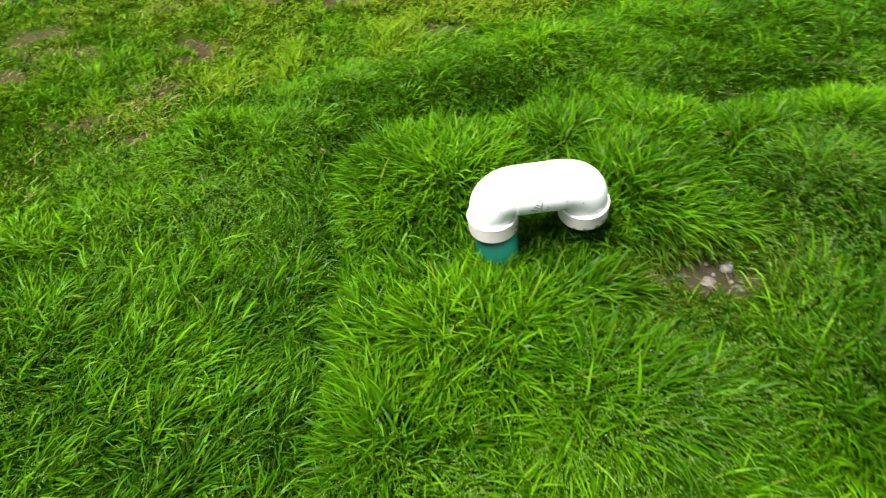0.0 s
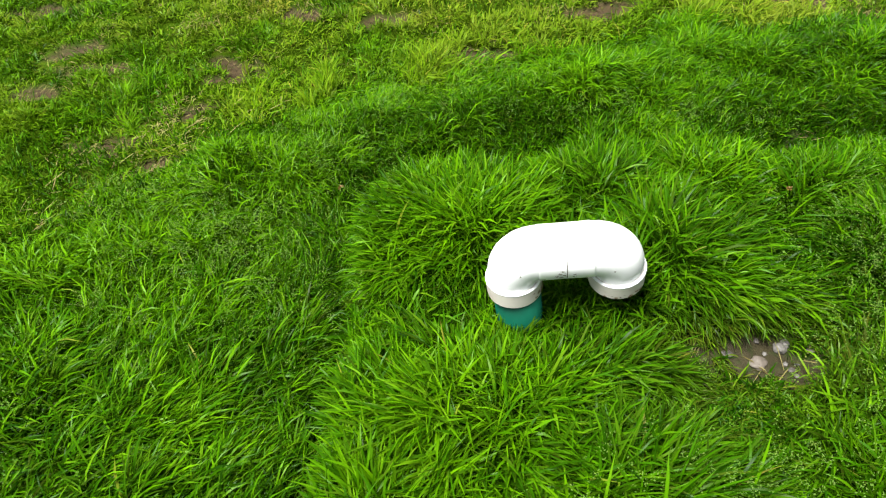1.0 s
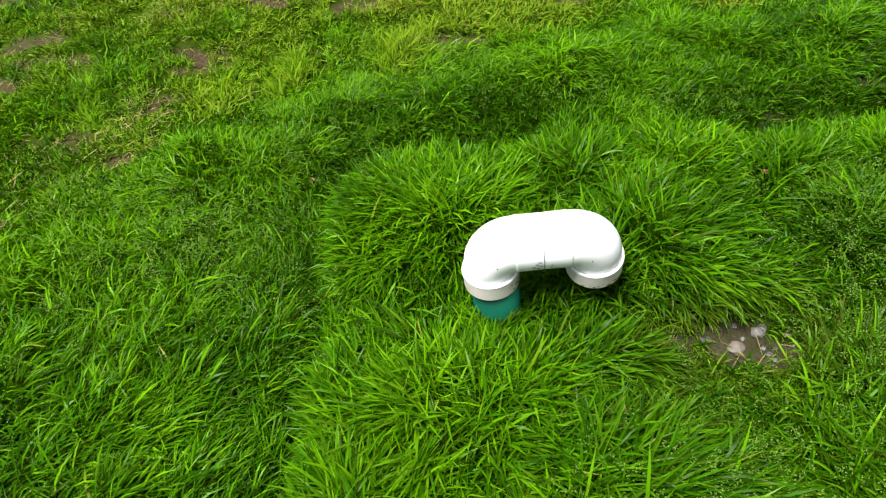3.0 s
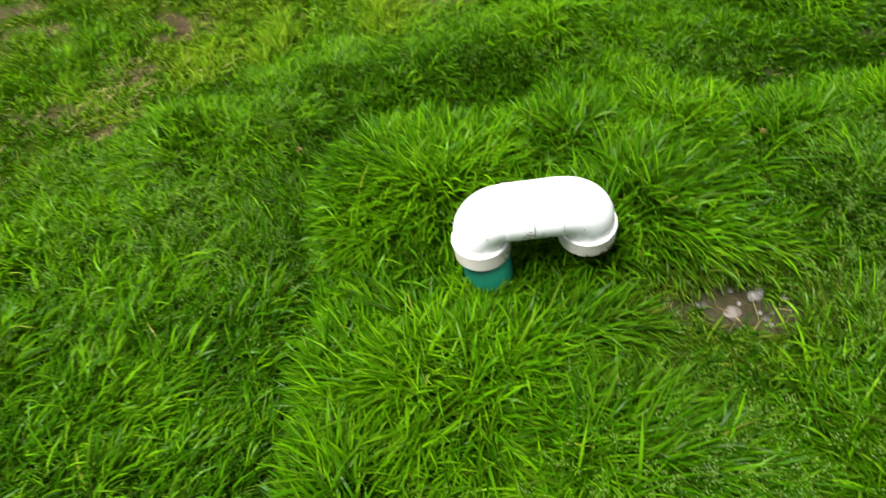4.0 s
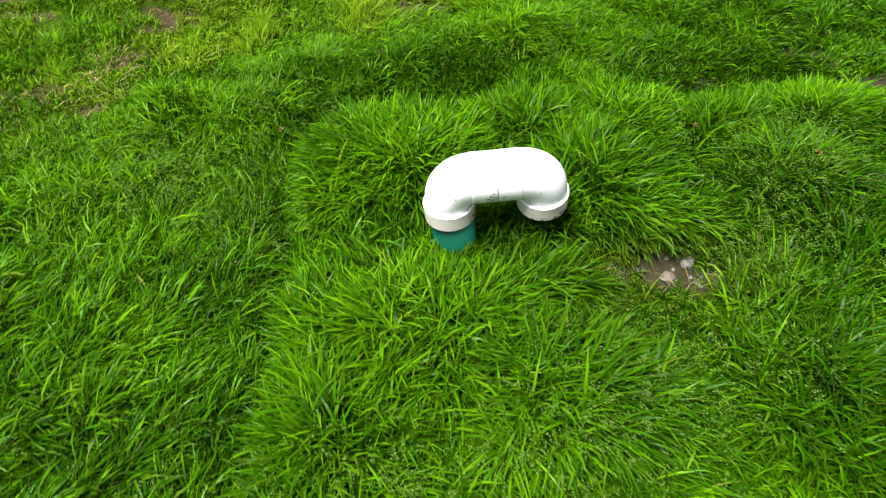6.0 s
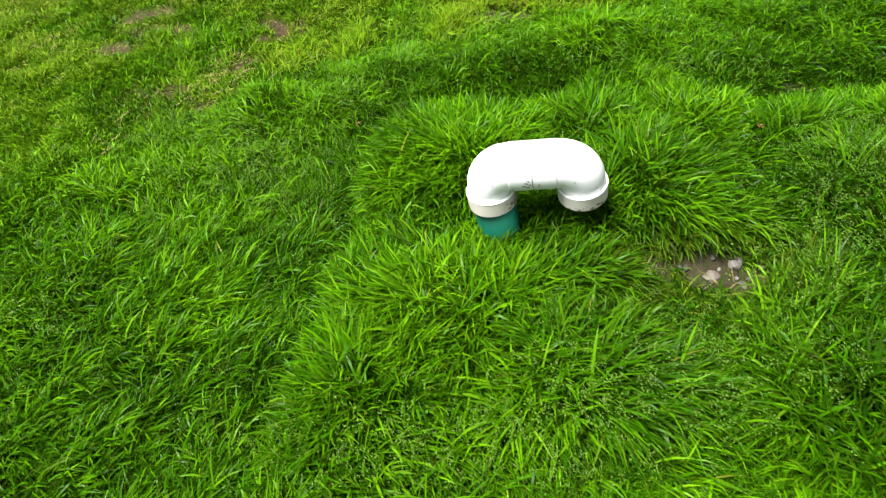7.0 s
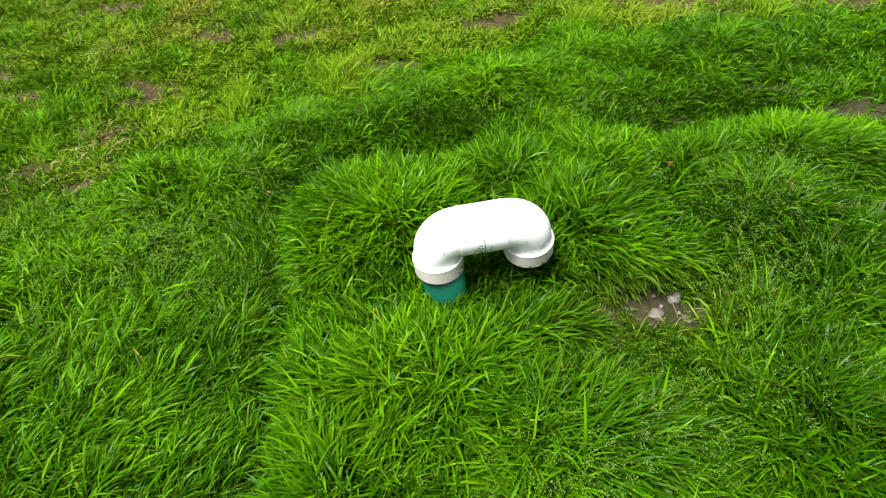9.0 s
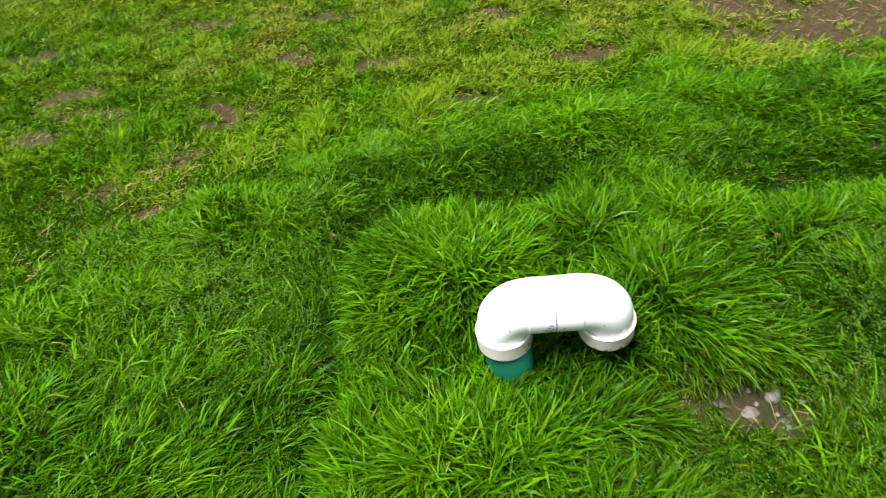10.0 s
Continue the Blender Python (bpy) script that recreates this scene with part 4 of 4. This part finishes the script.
def weed_patches():
    rng = np.random.default_rng(25)
    xs, ys, zs = [], [], []
    for cx, cy, rx, ry, h in WEEDS:
        stems = int(560 * rx * ry / 0.03)
        sx, sy = cx + rx * rng.normal(0, 0.55, stems), cy + ry * rng.normal(0, 0.55, stems)
        top = 0.72 * h * rng.uniform(0.5, 1.15, stems)
        for k in range(9):
            xs.append(sx + rng.normal(0, 0.010, stems))
            ys.append(sy + rng.normal(0, 0.010, stems))
            zs.append(ground_z(sx, sy) + top * (1 - 0.09 * k) + rng.normal(0, 0.004, stems))
    x, y, z = np.concatenate(xs), np.concatenate(ys), np.concatenate(zs)
    keep = clear_of_pipe(x, y) & (bare_at(x, y) < 0.5)
    x, y, z = x[keep], y[keep], z[keep]
    leaves("chickweed", x, y, z, rng.uniform(0.008, 0.018, len(x)), 0.14, WEED, rng, "low green weed with many small pointed leaves", "weed")


def seed_heads():
    rng = np.random.default_rng(26)
    xs, ys, zs = [], [], []
    for cx, cy, rx, ry, count in [(-0.15, -0.62, 0.30, 0.10, 180), (0.22, -0.55, 0.24, 0.12, 170), (0.45, -0.42, 0.25, 0.15, 170), (-0.88, 0.08, 0.22, 0.18, 120), (0.74, -0.1, 0.16, 0.24, 240),
                                  (0.33, -0.25, 0.15, 0.10, 20), (-0.55, 0.12, 0.2, 0.22, 260), (-1.0, -0.4, 0.2, 0.2, 80),
                                  (-0.48, 0.50, 0.20, 0.12, 160), (0.80, 0.15, 0.16, 0.16, 160), (-0.90, 0.33, 0.25, 0.10, 160), (-0.72, 0.24, 0.16, 0.12, 160), (-0.15, 0.72, 0.30, 0.12, 160), (0.45, 0.62, 0.30, 0.07, 100), (0.95, 0.20, 0.16, 0.22, 160)]:
        count = int(count * 0.85)
        hx, hy = cx + rx * rng.normal(0, 0.6, count), cy + ry * rng.normal(0, 0.6, count)
        hz = ground_z(hx, hy) + rng.uniform(0.05, 0.12, count)
        for k in range(14):
            s = k / 14
            xs.append(hx + rng.normal(0, 0.010 * (1.1 - s), count))
            ys.append(hy + rng.normal(0, 0.010 * (1.1 - s), count))
            zs.append(hz + 0.03 * s)
    x, y, z = np.concatenate(xs), np.concatenate(ys), np.concatenate(zs)
    leaves("seed_heads", x, y, z, rng.uniform(0.0028, 0.0054, len(x)), 0.24, SEED, rng, "pale feathery grass seed heads", "grass")


def dead_straws():
    """Dry stalks and thatch on and beside the worn spots."""
    rng = np.random.default_rng(27)
    xs, ys = [], []
    for cx, cy, rx, ry, k in BARE:
        m = int(6 + 400 * rx * ry) if cy < 0.3 else int(20 + 4200 * rx * ry)   # fewer this side of the bank
        xs.append(cx + rx * rng.uniform(-1.5, 1.3, m))
        ys.append(cy + ry * rng.uniform(-1.5, 1.4, m))
    # a few longer stalks on the muddy spot
    xs.append(0.56 + 0.07 * rng.uniform(-1, 1, 6))
    ys.append(-0.11 + 0.07 * rng.uniform(-1, 1, 6))
    # thatch in thin patches of the lawn
    tx, ty = scatter(rng, 26000, (-2.4, 1.2, 0.6, 2.6))
    thin = lattice(tx, ty, 0.21, 15) * lattice(tx, ty, 0.07, 16) * lawn_at(tx, ty)
    keep = (rng.random(len(tx)) < 1.4 * step(thin, 0.22, 0.6)) & in_view(tx, ty)
    # fallen blades along the foot of the lawn
    fx = rng.normal(-1.08, 0.16, 150)
    fy = np.interp(fx, *zip(*LAWN_EDGE)) + 0.09 + rng.normal(0, 0.09, 150)
    x, y = np.concatenate(xs + [tx[keep], fx]), np.concatenate(ys + [ty[keep], fy])
    n = len(x)
    fallen = np.arange(n) >= n - 150
    longer = np.where(fallen | (np.hypot((x - 0.50) / 0.16, (y + 0.10) / 0.09) < 1), 1.5, 1.0)
    ob = blades("dead_straws", x, y, rng.uniform(0.012, 0.050, n) * longer, rng.uniform(0.001, 0.0024, n) * longer, np.where(fallen, rng.normal(0.1, 0.7, n), rng.uniform(-3.1, 3.1, n)), rng.uniform(1.1, 1.5, n),
                rng.uniform(-0.1, 0.25, n), rng.random(n) * 0.6, 3, DEAD, rng, np.where(fallen, 0.014, 0.007))
    tagged(ob, "dry straw-coloured dead grass stalks on soil", "straw", kind="stuff")


def bent_stalks():
    """Yellowing blades that lie across the rim of the muddy spot."""
    rng = np.random.default_rng(28)
    n = 18
    a = rng.uniform(-3.1, 3.1, n)
    x, y = 0.49 + 0.165 * np.cos(a), -0.105 + 0.085 * np.sin(a)
    way = np.arctan2(-0.105 - y, 0.49 - x) + rng.normal(0, 0.7, n)
    # a fringe that hangs over the far rim
    x, y = np.concatenate([x, rng.uniform(0.34, 0.63, 60)]), np.concatenate([y, rng.uniform(-0.015, 0.05, 60)])
    way = np.concatenate([way, rng.normal(-1.25, 0.45, 60)])
    n = len(x)
    ob = blades("bent_stalks", x, y, rng.uniform(0.05, 0.10, n), rng.uniform(0.0022, 0.0042, n), way, rng.uniform(0.5, 1.0, n),
                rng.uniform(0.4, 0.9, n), rng.uniform(0.05, 0.35, n), 5, GRASS_LONG, rng, 0.0, rng.uniform(0.4, 0.9, n))
    tagged(ob, "yellowing bent grass blades lying over mud", "grass", kind="stuff")


rough_grass()
bent_stalks()
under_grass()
lawn_grass()
outer_grass()
weed_patches()
seed_heads()
dead_straws()
